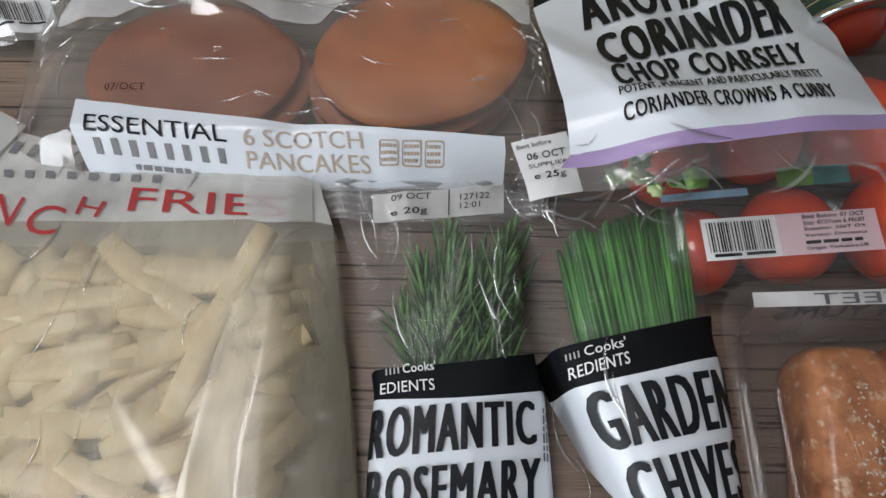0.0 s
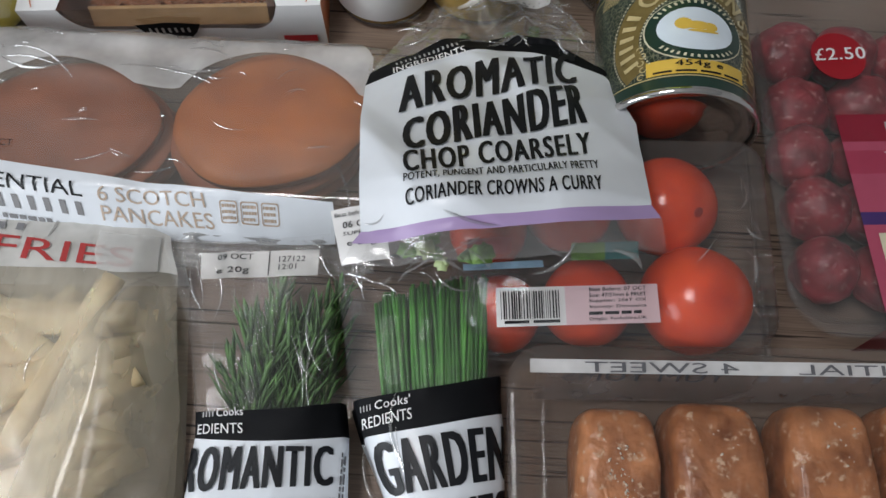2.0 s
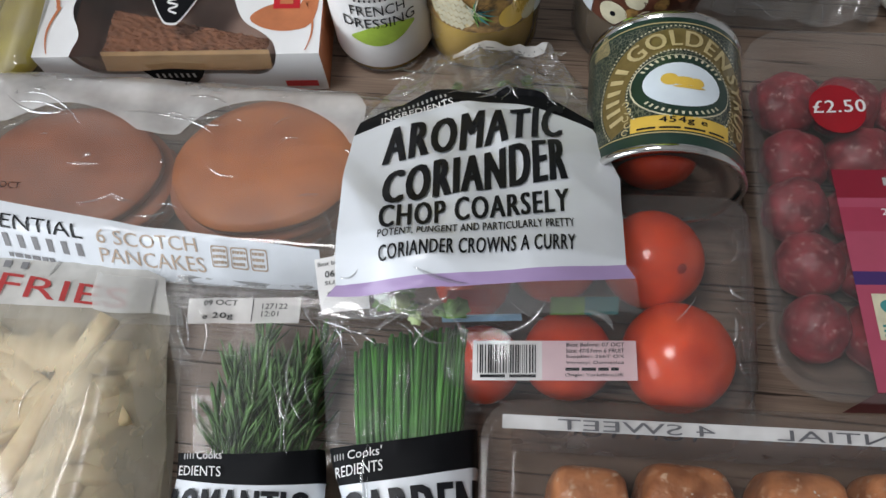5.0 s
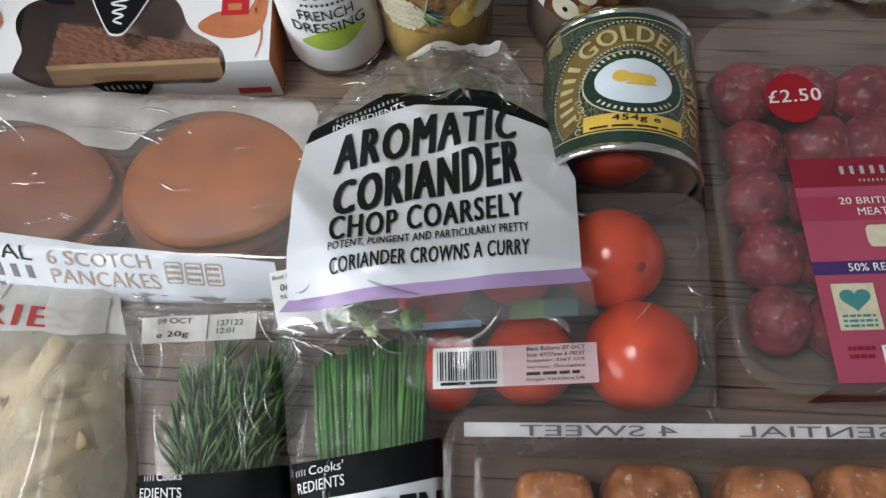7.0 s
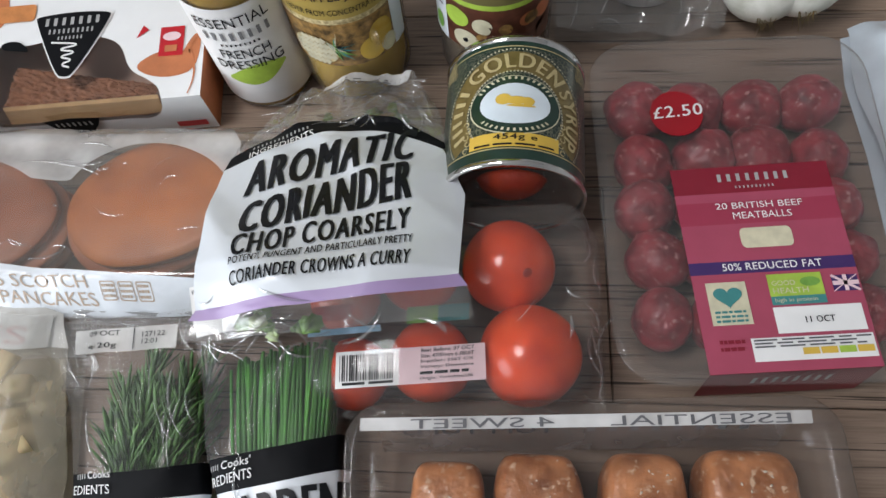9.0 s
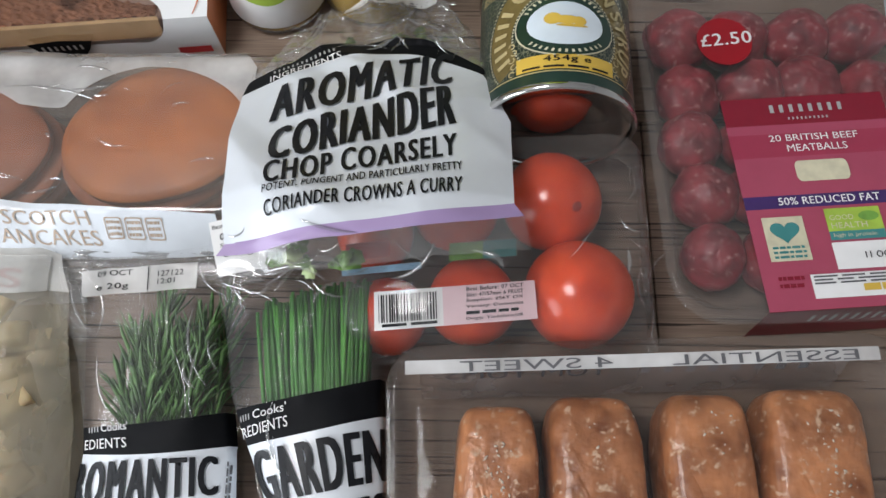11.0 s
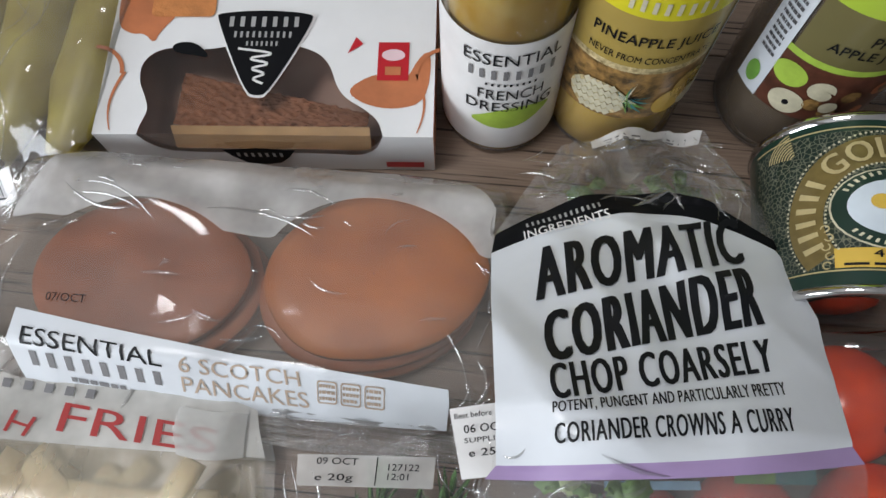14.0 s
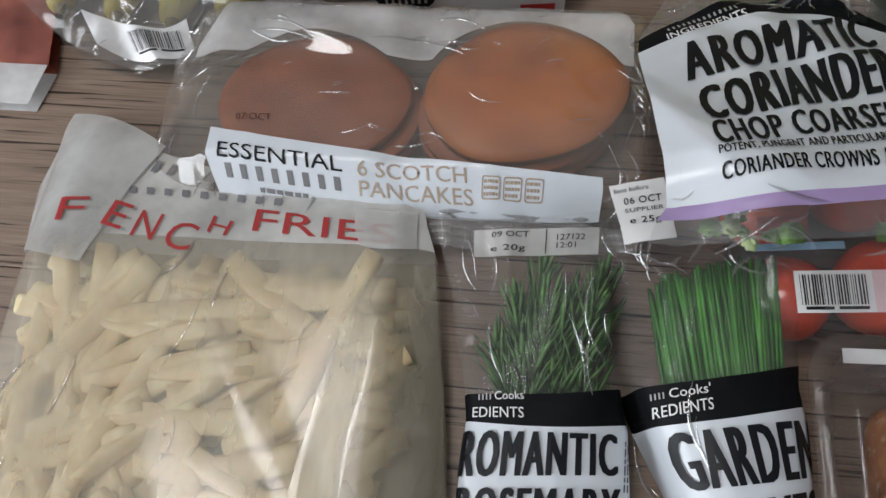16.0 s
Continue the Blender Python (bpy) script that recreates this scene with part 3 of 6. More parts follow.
band_rows = [(-0.264, 0.117, -0.15, 0.118, -0.038, 0.123), (-0.262, 0.15, -0.15, 0.142, -0.043, 0.136), (-0.255, 0.192, -0.15, 0.158, -0.0465, 0.149)]
band_fn = rows_map(band_rows, z_fries)
fries_band = part("printed_band", closed_sheet(band_fn, lambda u, v: Vector((*band_fn(u, v).xy, 0.0012)), 44, 18), BANDFILM, fries_bag, "frosted white printed band")


def on_fries(bl, br, tr, tl, off=0.0012):
    return quad(bl, br, tr, tl, z_fries, off)


for ch, bl, br, tr, tl in (("F", (-0.233, 0.1215), (-0.220, 0.1222), (-0.218, 0.1362), (-0.2345, 0.1352)), ("E", (-0.2075, 0.1212), (-0.196, 0.1185), (-0.1925, 0.1325), (-0.204, 0.1355)),
                           ("N", (-0.1915, 0.1165), (-0.179, 0.1145), (-0.1765, 0.1295), (-0.189, 0.1315)), ("C", (-0.1735, 0.1110), (-0.158, 0.1095), (-0.1555, 0.1245), (-0.170, 0.1265)),
                           ("H", (-0.1520, 0.1215), (-0.1420, 0.1200), (-0.1400, 0.1285), (-0.1510, 0.1310))):
    part("lettering", words(ch, on_fries(bl, br, tr, tl, 0.0036 if ch in "FE" else 0.0012)), REDINK, fries_band, "red lettering")
part("lettering", words("FRIES", on_fries((-0.1295, 0.1238), (-0.0570, 0.1218), (-0.0585, 0.1325), (-0.1298, 0.1368))), REDINK, fries_band, "red lettering")
part("brand_mark", bars(on_fries((-0.203, 0.141), (-0.115, 0.139), (-0.115, 0.144), (-0.205, 0.146)), 9, 2), SOFTINK, fries_bag)
part("brand_mark", bars(on_fries((-0.215, 0.158), (-0.178, 0.152), (-0.176, 0.160), (-0.213, 0.168)), 4, 5), SOFTINK, fries_bag)
part("crease", closed_sheet(rows_map([(-0.0735, 0.120, -0.060, 0.119, -0.046, 0.122), (-0.078, 0.130, -0.064, 0.129, -0.047, 0.131), (-0.078, 0.141, -0.066, 0.140, -0.048, 0.141)], z_fries, 0.002),
                            rows_map([(-0.0735, 0.120, -0.060, 0.119, -0.046, 0.122), (-0.078, 0.130, -0.064, 0.129, -0.047, 0.131), (-0.078, 0.141, -0.066, 0.140, -0.048, 0.141)], z_fries, 0.001), 12, 12), FROST, fries_bag, "folded white film")

creases(fries_bag, z_fries, -0.24, -0.06, -0.05, 0.11, 14, 201, (58, 82), (0.012, 0.05))
creases(fries_bag, z_fries, -0.24, 0.12, -0.06, 0.16, 5, 202, (60, 120), (0.015, 0.035))

flap = rows_map([(-0.266, 0.112, -0.236, 0.104, -0.212, 0.100), (-0.268, 0.150, -0.232, 0.150, -0.200, 0.146), (-0.258, 0.196, -0.226, 0.190, -0.190, 0.172)], z_fries, 0.0022)
part("folded_flap", closed_sheet(flap, lambda u, v: flap(u, v) - Vector((0, 0, 0.0006)), 16, 16), FROST, fries_bag, "folded white film")

LOOSE = [(-0.064, 0.117, -0.056, 0.119, -0.045, 0.119), (-0.080, 0.060, -0.055, 0.060, -0.028, 0.060), (-0.092, -0.02, -0.060, -0.02, -0.019, -0.02), (-0.096, -0.10, -0.064, -0.10, -0.017, -0.10)]


def loose_fold(u, v):
    """A loose pleat of the bag that stands off the chips along their side."""
    p = rows_map(LOOSE, lambda x, y: 0.0)(u, v)
    ridge = 0.007 * math.exp(-((u - 0.42) / 0.20) ** 2) * min(1.0, 4 * v + 0.2)
    p.z = max(0.010, 0.0375 - 0.026 * max(0.0, (u - 0.45) / 0.55) ** 1.6 - 0.014 * (1 - min(1.0, 5 * v))) + ridge + 0.0016 * ridges(p.x * 1.6, p.y * 0.5, 20, 81.0)
    return p


part("loose_fold", grid(loose_fold, 30, 50), LOOSEFILM, fries_bag, "loose milky pleat of film")
rng = random.Random(11)
fry_meshes = []
for k in range(8):
    L, w, h = rng.uniform(0.070, 0.115), rng.uniform(0.0098, 0.0130), rng.uniform(0.0086, 0.0108)
    bend, tw = rng.uniform(-0.008, 0.008), rng.uniform(-0.5, 0.5)
    loops = []
    for j in range(9):
        s = j / 8 - 0.5
        sh = (1 - 0.12 * max(0, abs(s) - 0.44) / 0.06) * (1 + 0.10 * noise.noise((s * 4, k * 3.1, 0.5)))
        a = tw * s
        sec = []
        for cx, cy in ((1, 0.45), (0.88, 0.78), (0.55, 0.97), (-0.55, 0.97), (-0.88, 0.78), (-1, 0.45), (-1, -0.45), (-0.88, -0.78), (-0.55, -0.97), (0.55, -0.97), (0.88, -0.78), (1, -0.45)):
            px, pz = cx * w / 2 * sh, cy * h / 2 * sh
            sec.append((L * s, bend * (4 * s * s) + px * math.cos(a) - pz * math.sin(a), px * math.sin(a) + pz * math.cos(a)))
        loops.append(sec)
    ob = part("french_fry", loft(loops, True, True), FRY)
    fry_meshes.append(ob.data)
    bpy.data.objects.remove(ob)
placed = 0
for layer, z in ((0, 0.0065), (1, 0.0155), (2, 0.0245)):
    for i in range(74):
        x, y = rng.uniform(-0.230, -0.050), rng.uniform(-0.12, 0.104)
        yaw = rng.gauss(28, 38)
        if layer == 2 and rng.random() < 0.15:
            yaw = rng.uniform(70, 110)
        reach, rise = 0.05 * abs(math.cos(radians(yaw))), 0.05 * abs(math.sin(radians(yaw)))
        x, y = min(max(x, -0.250 + reach), -0.041 - reach), min(y, 0.116 - rise)
        shared("french_fry", fry_meshes[rng.randrange(8)], pose(x, y, z + rng.uniform(-0.001, 0.002), rng.uniform(-28, 28), rng.uniform(-4, 4), yaw))
        tagged(bpy.context.scene.collection.objects[-1], "pale uncooked potato chip inside the clear bag", "chip", "chips in the bag")
# one long chip that stands out along the side of the bag
fl = shared("french_fry", fry_meshes[0], pose(-0.083, 0.076, 0.0275, 0, 0, 70))
tagged(fl, "long pale potato chip on top inside the bag", "chip", "chips in the bag")


# ---- pack of pancakes ----
def z_pack(x, y):
    e = min(1.0, max(0.0, (x + 0.205) / 0.045)) * min(1.0, max(0.0, (0.0735 - x) / 0.014)) * min(1.0, max(0.0, (y - 0.138) / 0.022)) * min(1.0, max(0.0, (0.272 - y) / 0.022))
    dip = 0.003 * math.exp(-((x + 0.055) / 0.013) ** 2) * e
    return 0.006 + 0.0375 * e ** 0.6 - dip + 0.0050 * math.exp(-((y - 0.233 + 0.22 * (x + 0.11)) / 0.010) ** 2 - ((x + 0.115) / 0.040) ** 2) + 0.0022 * ridges(x, y, 22, 9.0) * (0.3 + 0.7 * (1 - e)) + 0.0016 * ridges(x, y, 70, 12.0) * (1 - e) + 0.0008 * ridges(x * 0.3 + 0.15 * y, y, 30, 17.0) * e


pack = thing("pancake_pack", "clear film pack of six scotch pancakes with a white printed strip", "pancake pack", (-0.06, 0.2, 0.0))
pk_rows = [(-0.190, 0.140, -0.06, 0.138, 0.064, 0.142), (-0.207, 0.18, -0.06, 0.18, 0.071, 0.19), (-0.197, 0.225, -0.06, 0.228, 0.070, 0.235), (-0.172, 0.258, -0.06, 0.264, 0.056, 0.270)]
pk_fn = rows_map(pk_rows, z_pack)
part("film", closed_sheet(pk_fn, lambda u, v: Vector((*pk_fn(u, v).xy, 0.0045)), 80, 50), PACKFILM, pack)
strip_rows = [(-0.1525, 0.1452, -0.06, 0.1415, 0.0416, 0.1435), (-0.1570, 0.1600, -0.06, 0.1530, 0.0418, 0.1540), (-0.1568, 0.1745, -0.06, 0.1650, 0.0409, 0.1590)]
pack_strip = part("printed_strip", grid(rows_map(strip_rows, z_pack, 0.0006), 60, 10), WHITE, pack, "white printed strip")
def on_pack(bl, br, tr, tl, off=0.0011):
    return quad(bl, br, tr, tl, z_pack, off)


def band_low(x):
    """The lower edge of the white band, which runs round the two stacks of pancakes."""
    y = 0.220
    for cx, cy, rx, ry in ((-0.109, 0.199, 0.053, 0.0385), (0.0005, 0.2095, 0.053, 0.0405)):
        r = 1 - ((x - cx) / rx) ** 2
        if r > 0:
            y = max(y, cy + ry * r ** 0.5 - 0.006)
    return y


def band_at(u, v):
    x = -0.178 + 0.232 * u
    top = 0.2565 + 0.012 * u - 0.024 * max(0.0, (u - 0.88) / 0.12) ** 2 - 0.030 * max(0.0, (0.14 - u) / 0.14) ** 2
    y = band_low(x) * (1 - v) + max(top, band_low(x) + 0.001) * v
    return Vector((x, y, z_pack(x, y) + 0.0006))


part("printed_band", grid(band_at, 80, 10), PACKBAND, pack, "milky white printed band")
for k in range(3):
    info = part("info_box", outline_plate([round_rect(-0.0165 + 0.0105 * k, 0.1485, -0.0075 + 0.0105 * k, 0.1570, 0.001, 2), round_rect(-0.0160 + 0.0105 * k, 0.1490, -0.0080 + 0.0105 * k, 0.1565, 0.001, 2)], lambda x, y: Vector((x, y, z_pack(x, y) + 0.0012))), ORANGEINK, pack_strip)
    part("small_print", lines(on_pack((-0.0155 + 0.0105 * k, 0.1493), (-0.0085 + 0.0105 * k, 0.1493), (-0.0085 + 0.0105 * k, 0.1562), (-0.0155 + 0.0105 * k, 0.1562)), 3, 60 + k), ORANGEINK, info)
part("small_print", lines(on_pack((-0.130, 0.1462), (-0.105, 0.1452), (-0.105, 0.1468), (-0.130, 0.1480)), 1, 66, 0.9), SOFTINK, pack_strip)


hem_z = lambda x, y: 0.012 + 0.9 * max(0.0, y - 0.131) + 0.0012 * math.sin(y * 2100) + 0.003 * (ridges(x, y, 30, 61.0) - 0.4)
part("pleated_hem", grid(rows_map([(-0.045, 0.1300, 0.010, 0.1290, 0.062, 0.1320), (-0.045, 0.1460, 0.010, 0.1440, 0.0600, 0.1480)], hem_z), 40, 40), HEMFILM, pack, "pleated clear film hem")


part("lettering", words("ESSENTIAL", on_pack((-0.1505, 0.1585), (-0.0862, 0.1555), (-0.0868, 0.1617), (-0.1512, 0.1665))), INK, pack_strip)
part("brand_mark", bars(on_pack((-0.1490, 0.1505), (-0.0849, 0.1480), (-0.0854, 0.1538), (-0.1498, 0.1570)), 8, 3), SOFTINK, pack_strip)
part("lettering", words("6 SCOTCH", on_pack((-0.0785, 0.1545), (-0.0237, 0.1540), (-0.0246, 0.1595), (-0.0785, 0.1605))), ORANGEINK, pack_strip, "faded tan lettering")
part("lettering", words("PANCAKES", on_pack((-0.0779, 0.1470), (-0.0202, 0.1462), (-0.0212, 0.1520), (-0.0781, 0.1528))), ORANGEINK, pack_strip, "faded tan lettering")
part("lettering", words("07/OCT", on_pack((-0.1443, 0.1790), (-0.1258, 0.1795), (-0.1261, 0.1833), (-0.1447, 0.1828))), INK, pack)


creases(pack, z_pack, -0.20, 0.16, -0.165, 0.25, 7, 211, (30, 100), (0.012, 0.04))
creases(pack, z_pack, -0.14, 0.225, 0.03, 0.262, 9, 212, (-20, 20), (0.02, 0.06))
creases(pack, z_pack, -0.17, 0.20, 0.06, 0.265, 26, 215, (-40, 40), (0.004, 0.016))
creases(pack, z_pack, -0.15, 0.170, 0.06, 0.20, 8, 216, (-25, 25), (0.006, 0.022))
creases(pack, z_pack, 0.052, 0.145, 0.068, 0.255, 18, 217, (40, 130), (0.005, 0.018))
creases(pack, hem_z, -0.04, 0.130, 0.058, 0.145, 22, 213, (-14, 14), (0.010, 0.035))
creases(pack, z_pack, 0.045, 0.15, 0.062, 0.25, 10, 214, (50, 120), (0.010, 0.03))


def pancake(cx, cy, cz, rx, ry, ma, seed, tilt=(0, 0, 0)):
    ob = tagged(new("pancake"), "round golden-brown scotch pancake inside the clear pack", "pancake", "pancakes in the pack")
    m = pose(cx, cy, cz, *tilt)
    ob.matrix_basis = m
    prof = [(0.0, 0.0056), (0.4, 0.0055), (0.7, 0.0051), (0.88, 0.0044), (0.97, 0.0032), (0.995, 0.0018)]
    side = [(0.995, 0.0018), (1.0, 0.0004), (0.995, -0.0025), (0.93, -0.0048), (0.0, -0.005)]
    for nm, pr, mt in (("face", prof, ma), ("edge", side, CRUMB)):
        def at(k, r, z):
            a = 2 * math.pi * k / 56
            wob = 1 + 0.06 * noise.noise((math.cos(a) * 1.3 + seed, math.sin(a) * 1.3, seed))
            return m @ Vector((rx * r * wob * math.cos(a), ry * r * wob * math.sin(a), z + 0.0012 * noise.noise((r * 3 * math.cos(a), r * 3 * math.sin(a), seed)) * (1 - r)))
        bm = bmesh.new()
        rings = [[bm.verts.new(at(k, max(r, 0.01), z)) for k in range(56)] for r, z in pr]
        for a, b in zip(rings, rings[1:]):
            for k in range(56):
                bm.faces.new((a[k], a[(k + 1) % 56], b[(k + 1) % 56], b[k]))
        part(nm, bm, mt, ob)
    return ob


for k in range(3):
    pancake(-0.110 + (0.006, 0.005, 0.0)[k], 0.199 + (-0.001, -0.001, 0)[k], 0.0110 + 0.0102 * k, 0.0515 * (1.04, 1.04, 1)[k], 0.0385 * (1.0, 1.0, 1)[k], CAKE, 3.1 + k, (0, 0, 4))
    pancake(0.0005 - (0.003, 0.002, 0.0)[k], 0.2095 - (0.005, 0.004, 0)[k], 0.0110 + 0.0102 * k, 0.0530 * (1.0, 1.0, 1)[k], 0.0405 * (0.97, 0.98, 1)[k], CAKEPALE if k == 2 else CAKE, 8.3 + k, (0, 0, 12))



# ---- tomatoes in a clear punnet ----
def tomato(x, y, r, seed, scar=None):
    ob = tagged(new("tomato"), "ripe red tomato with glossy skin inside the clear punnet", "tomato", "tomatoes in the punnet")
    ob.matrix_basis = pose(x, y, 0.004)
    q = random.Random(seed)
    ph = q.uniform(0, 6)

    def shape(d):
        a = math.atan2(d.y, d.x)
        rr = r * (1 + 0.012 * math.cos(3 * a + ph) * (1 - d.z * d.z) + 0.01 * noise.noise(d * 1.5 + Vector((seed, 0, 0))))
        return Vector((x + d.x * rr, y + d.y * rr, 0.004 + r * 0.95 + d.z * rr * 0.95))
    part("skin", blob(shape, 40, 26), TOMATO, ob)
    if scar:
        d = Vector(scar).normalized()
        c = shape(d)
        bm = bmesh.new()
        bmesh.ops.create_uvsphere(bm, u_segments=12, v_segments=8, radius=1)
        rot = d.to_track_quat("Z", "Y").to_matrix()
        for v in bm.verts:
            v.co = c - d * 0.0004 + rot @ Vector((v.co.x * 0.0030, v.co.y * 0.0026, v.co.z * 0.0009))
        part("stem_scar", bm, SCAR, ob)
    return ob


tomato(0.2130, 0.1735, 0.0262, 1, (0.38, -0.42, 0.82))
tomato(0.2247, 0.1225, 0.0275, 2)
tomato(0.1715, 0.1195, 0.0228, 3)
tomato(0.1625, 0.1700, 0.0226, 4)
tomato(0.1290, 0.1120, 0.0200, 5)
tomato(0.1205, 0.1560, 0.0205, 6)

punnet = thing("tomato_punnet", "clear plastic punnet of six tomatoes with a pink barcode label", "punnet", (0.18, 0.145, 0.0))


def ring_at(x0, y0, x1, y1, r, z):
    return [Vector((px, py, z)) for px, py in round_rect(x0, y0, x1, y1, r, 5)]


def lid_ring(x0, y0, x1, y1, r, z):
    """The lid rises over the two large tomatoes."""
    return [p + Vector((0, 0, 0.0115 * max(0.0, min(1.0, (p.x - 0.185) / 0.03)))) for p in ring_at(x0, y0, x1, y1, r, z)]


part("tray", loft([ring_at(0.108, 0.096, 0.256, 0.199, 0.012, 0.0012), ring_at(0.105, 0.091, 0.260, 0.2015, 0.014, 0.020), ring_at(0.1045, 0.0905, 0.2605, 0.2020, 0.014, 0.022),
                   ring_at(0.102, 0.087, 0.265, 0.2045, 0.015, 0.022), ring_at(0.102, 0.087, 0.265, 0.2045, 0.015, 0.0205)]), MOULDED, punnet)
part("lid", loft([ring_at(0.1025, 0.088, 0.264, 0.2040, 0.015, 0.0235), ring_at(0.105, 0.0915, 0.2595, 0.2020, 0.014, 0.024), lid_ring(0.108, 0.096, 0.255, 0.2005, 0.013, 0.0430),
                  lid_ring(0.112, 0.100, 0.251, 0.198, 0.012, 0.0470)], False, True), MOULDED, punnet)


def z_lab(x, y):
    return 0.0482 + 0.04 * max(0.0, y - 0.125)


part("label_white_half", grid(quad((0.1250, 0.0985), (0.1577, 0.1015), (0.1566, 0.1205), (0.1239, 0.1175), z_lab), 4, 4), PAPER, punnet, "white half of the label")
part("label_pink_half", grid(quad((0.1577, 0.1015), (0.2020, 0.1055), (0.2009, 0.1245), (0.1566, 0.1205), z_lab), 4, 4), PINK, punnet, "pink half of the label")
part("barcode", barcode(quad((0.1271, 0.1000), (0.1561, 0.1027), (0.1553, 0.1183), (0.1260, 0.1158), z_lab, 0.0004)), INK, punnet)
for k, txt in enumerate(("Best Before: 07 OCT", "Size: 47/57mm 6 FRUIT", "Supplier: 2S6T OX", "Variety: Dometica", "", "Origin: Yorkshire,UK")):
    v = 0.86 - 0.155 * k
    fn = quad((0.1682, 0.1022 + 0.019 * v), (0.1682 + 0.0272, 0.1048 + 0.019 * v), (0.1682 + 0.0272, 0.1067 + 0.019 * v), (0.1682, 0.1041 + 0.019 * v), z_lab, 0.0004)
    part("lettering", words(txt, fn, 0.006, 1) if txt else lines(fn, 1, 6, 0.8), INK, punnet)
part("blue_strip", grid(quad((0.1081, 0.1253), (0.1466, 0.1295), (0.1459, 0.1330), (0.1076, 0.1286), z_lab), 3, 1), BLUE, punnet)
part("green_mark", grid(quad((0.1598, 0.1335), (0.1762, 0.1350), (0.1762, 0.1440), (0.1598, 0.1425), z_lab), 2, 2), GREEN, punnet)
part("teal_mark", grid(quad((0.1762, 0.1350), (0.1925, 0.1366), (0.1925, 0.1455), (0.1762, 0.1440), z_lab), 2, 2), TEAL, punnet)
part("red_mark", grid(quad((0.1092, 0.1330), (0.1308, 0.1355), (0.1308, 0.1440), (0.1092, 0.1415), z_lab), 2, 2), REDINK, punnet)


creases(punnet, lambda x, y: 0.0240, 0.256, 0.09, 0.264, 0.21, 12, 271, (60, 120), (0.008, 0.03))
creases(punnet, lambda x, y: 0.0240, 0.12, 0.088, 0.255, 0.096, 14, 272, (-25, 25), (0.008, 0.03))
creases(punnet, lambda x, y: 0.0590, 0.215, 0.10, 0.250, 0.16, 3, 273, (20, 150), (0.006, 0.02))


# ---- bag of coriander, lying over the punnet ----
def z_cor(x, y):
    z = 0.0985 - 0.42 * max(0.0, y - 0.15) - 0.30 * max(0.0, 0.14 - y)
    z -= 0.012 * min(1.6, abs((x - 0.118) / 0.07)) ** 3
    z = max(z, 0.012)
    k = 1.9 if y > 0.252 else 1.0 if y > 0.24 or y < 0.128 else 0.55
    flat = max(0.0, min(1.0, (y - 0.255) / 0.02))
    fold = 0.0030 * (ridges(x + 0.4 * y, y, 11, 15.0) - 0.5) + 0.0022 * (ridges(y * 0.8, x, 17, 33.0) - 0.5) + flat * 0.004 * (ridges(x * 1.4, y, 48, 71.0) - 0.5)
    return z + fold + 0.0040 * (ridges(x, y, 21, 5.0) - 0.5) * k + 0.003 * noise.noise((x * 34, y * 34, 7.0)) * k


cor = thing("coriander_bag", "crumpled white printed coriander bag with a lilac hem", "herb bag", (0.12, 0.19, 0.06))
R0, R1, R2 = (0.055, 0.1135, 0.126, 0.1180, 0.1965, 0.129), (0.0583, 0.1225, 0.126, 0.130, 0.193, 0.1427), (0.0619, 0.1276, 0.126, 0.1355, 0.1885, 0.1483)
R3, R4 = (0.0549, 0.1909, 0.122, 0.205, 0.1894, 0.2011), (0.0534, 0.2168, 0.122, 0.2430, 0.176, 0.232)
R5, R6, R7 = (0.0545, 0.2275, 0.120, 0.2560, 0.1790, 0.236), (0.066, 0.254, 0.118, 0.277, 0.172, 0.262), (0.083, 0.286, 0.118, 0.298, 0.153, 0.3015)
part("clear_hem", grid(rows_map([R0, R1], z_cor), 60, 8), CRISP, cor, "clear crumpled hem")
part("lilac_hem", grid(rows_map([R1, R2], z_cor), 60, 4), PURPLE, cor, "lilac hem stripe")
cor_panel = part("white_panel", grid(rows_map([R2, R3, R4], z_cor), 70, 60), WHITE, cor, "white printed panel")
cor_band = part("black_band", grid(rows_map([R4, R5], z_cor), 60, 8), BLACK, cor, "black printed band")
part("clear_top", grid(rows_map([R5, R6, R7], z_cor), 70, 50), TOPFILM, cor, "clear crumpled top end")
part("back_film", grid(rows_map([R0, R2, R3, R5, R7], lambda x, y: max(0.0615 - 0.9 * max(0, y - 0.2), 0.006)), 24, 30), CLEAR, cor)


def on_cor(bl, br, tr, tl, off=0.0010):
    return quad(bl, br, tr, tl, z_cor, off)


part("lettering", words("AROMATIC", on_cor((0.0737, 0.1931), (0.1590, 0.2215), (0.1600, 0.2470), (0.0712, 0.2189)), 0.020), INK, cor_panel)
part("lettering", words("CORIANDER", on_cor((0.0782, 0.1662), (0.1617, 0.1924), (0.1600, 0.2200), (0.0760, 0.1878)), 0.020), INK, cor_panel)
part("lettering", words("CHOP COARSELY", on_cor((0.0796, 0.1513), (0.1628, 0.1730), (0.1623, 0.1867), (0.0776, 0.1652)), 0.016), INK, cor_panel)
part("lettering", words("POTENT, PUNGENT AND PARTICULARLY PRETTY", on_cor((0.0795, 0.1462), (0.1654, 0.1632), (0.1650, 0.1692), (0.0792, 0.1506)), 0.008, 3), INK, cor_panel)
part("lettering", words("CORIANDER CROWNS A CURRY", on_cor((0.0812, 0.1364), (0.1652, 0.1503), (0.1653, 0.1592), (0.0804, 0.1432)), 0.010, 3), INK, cor_panel)
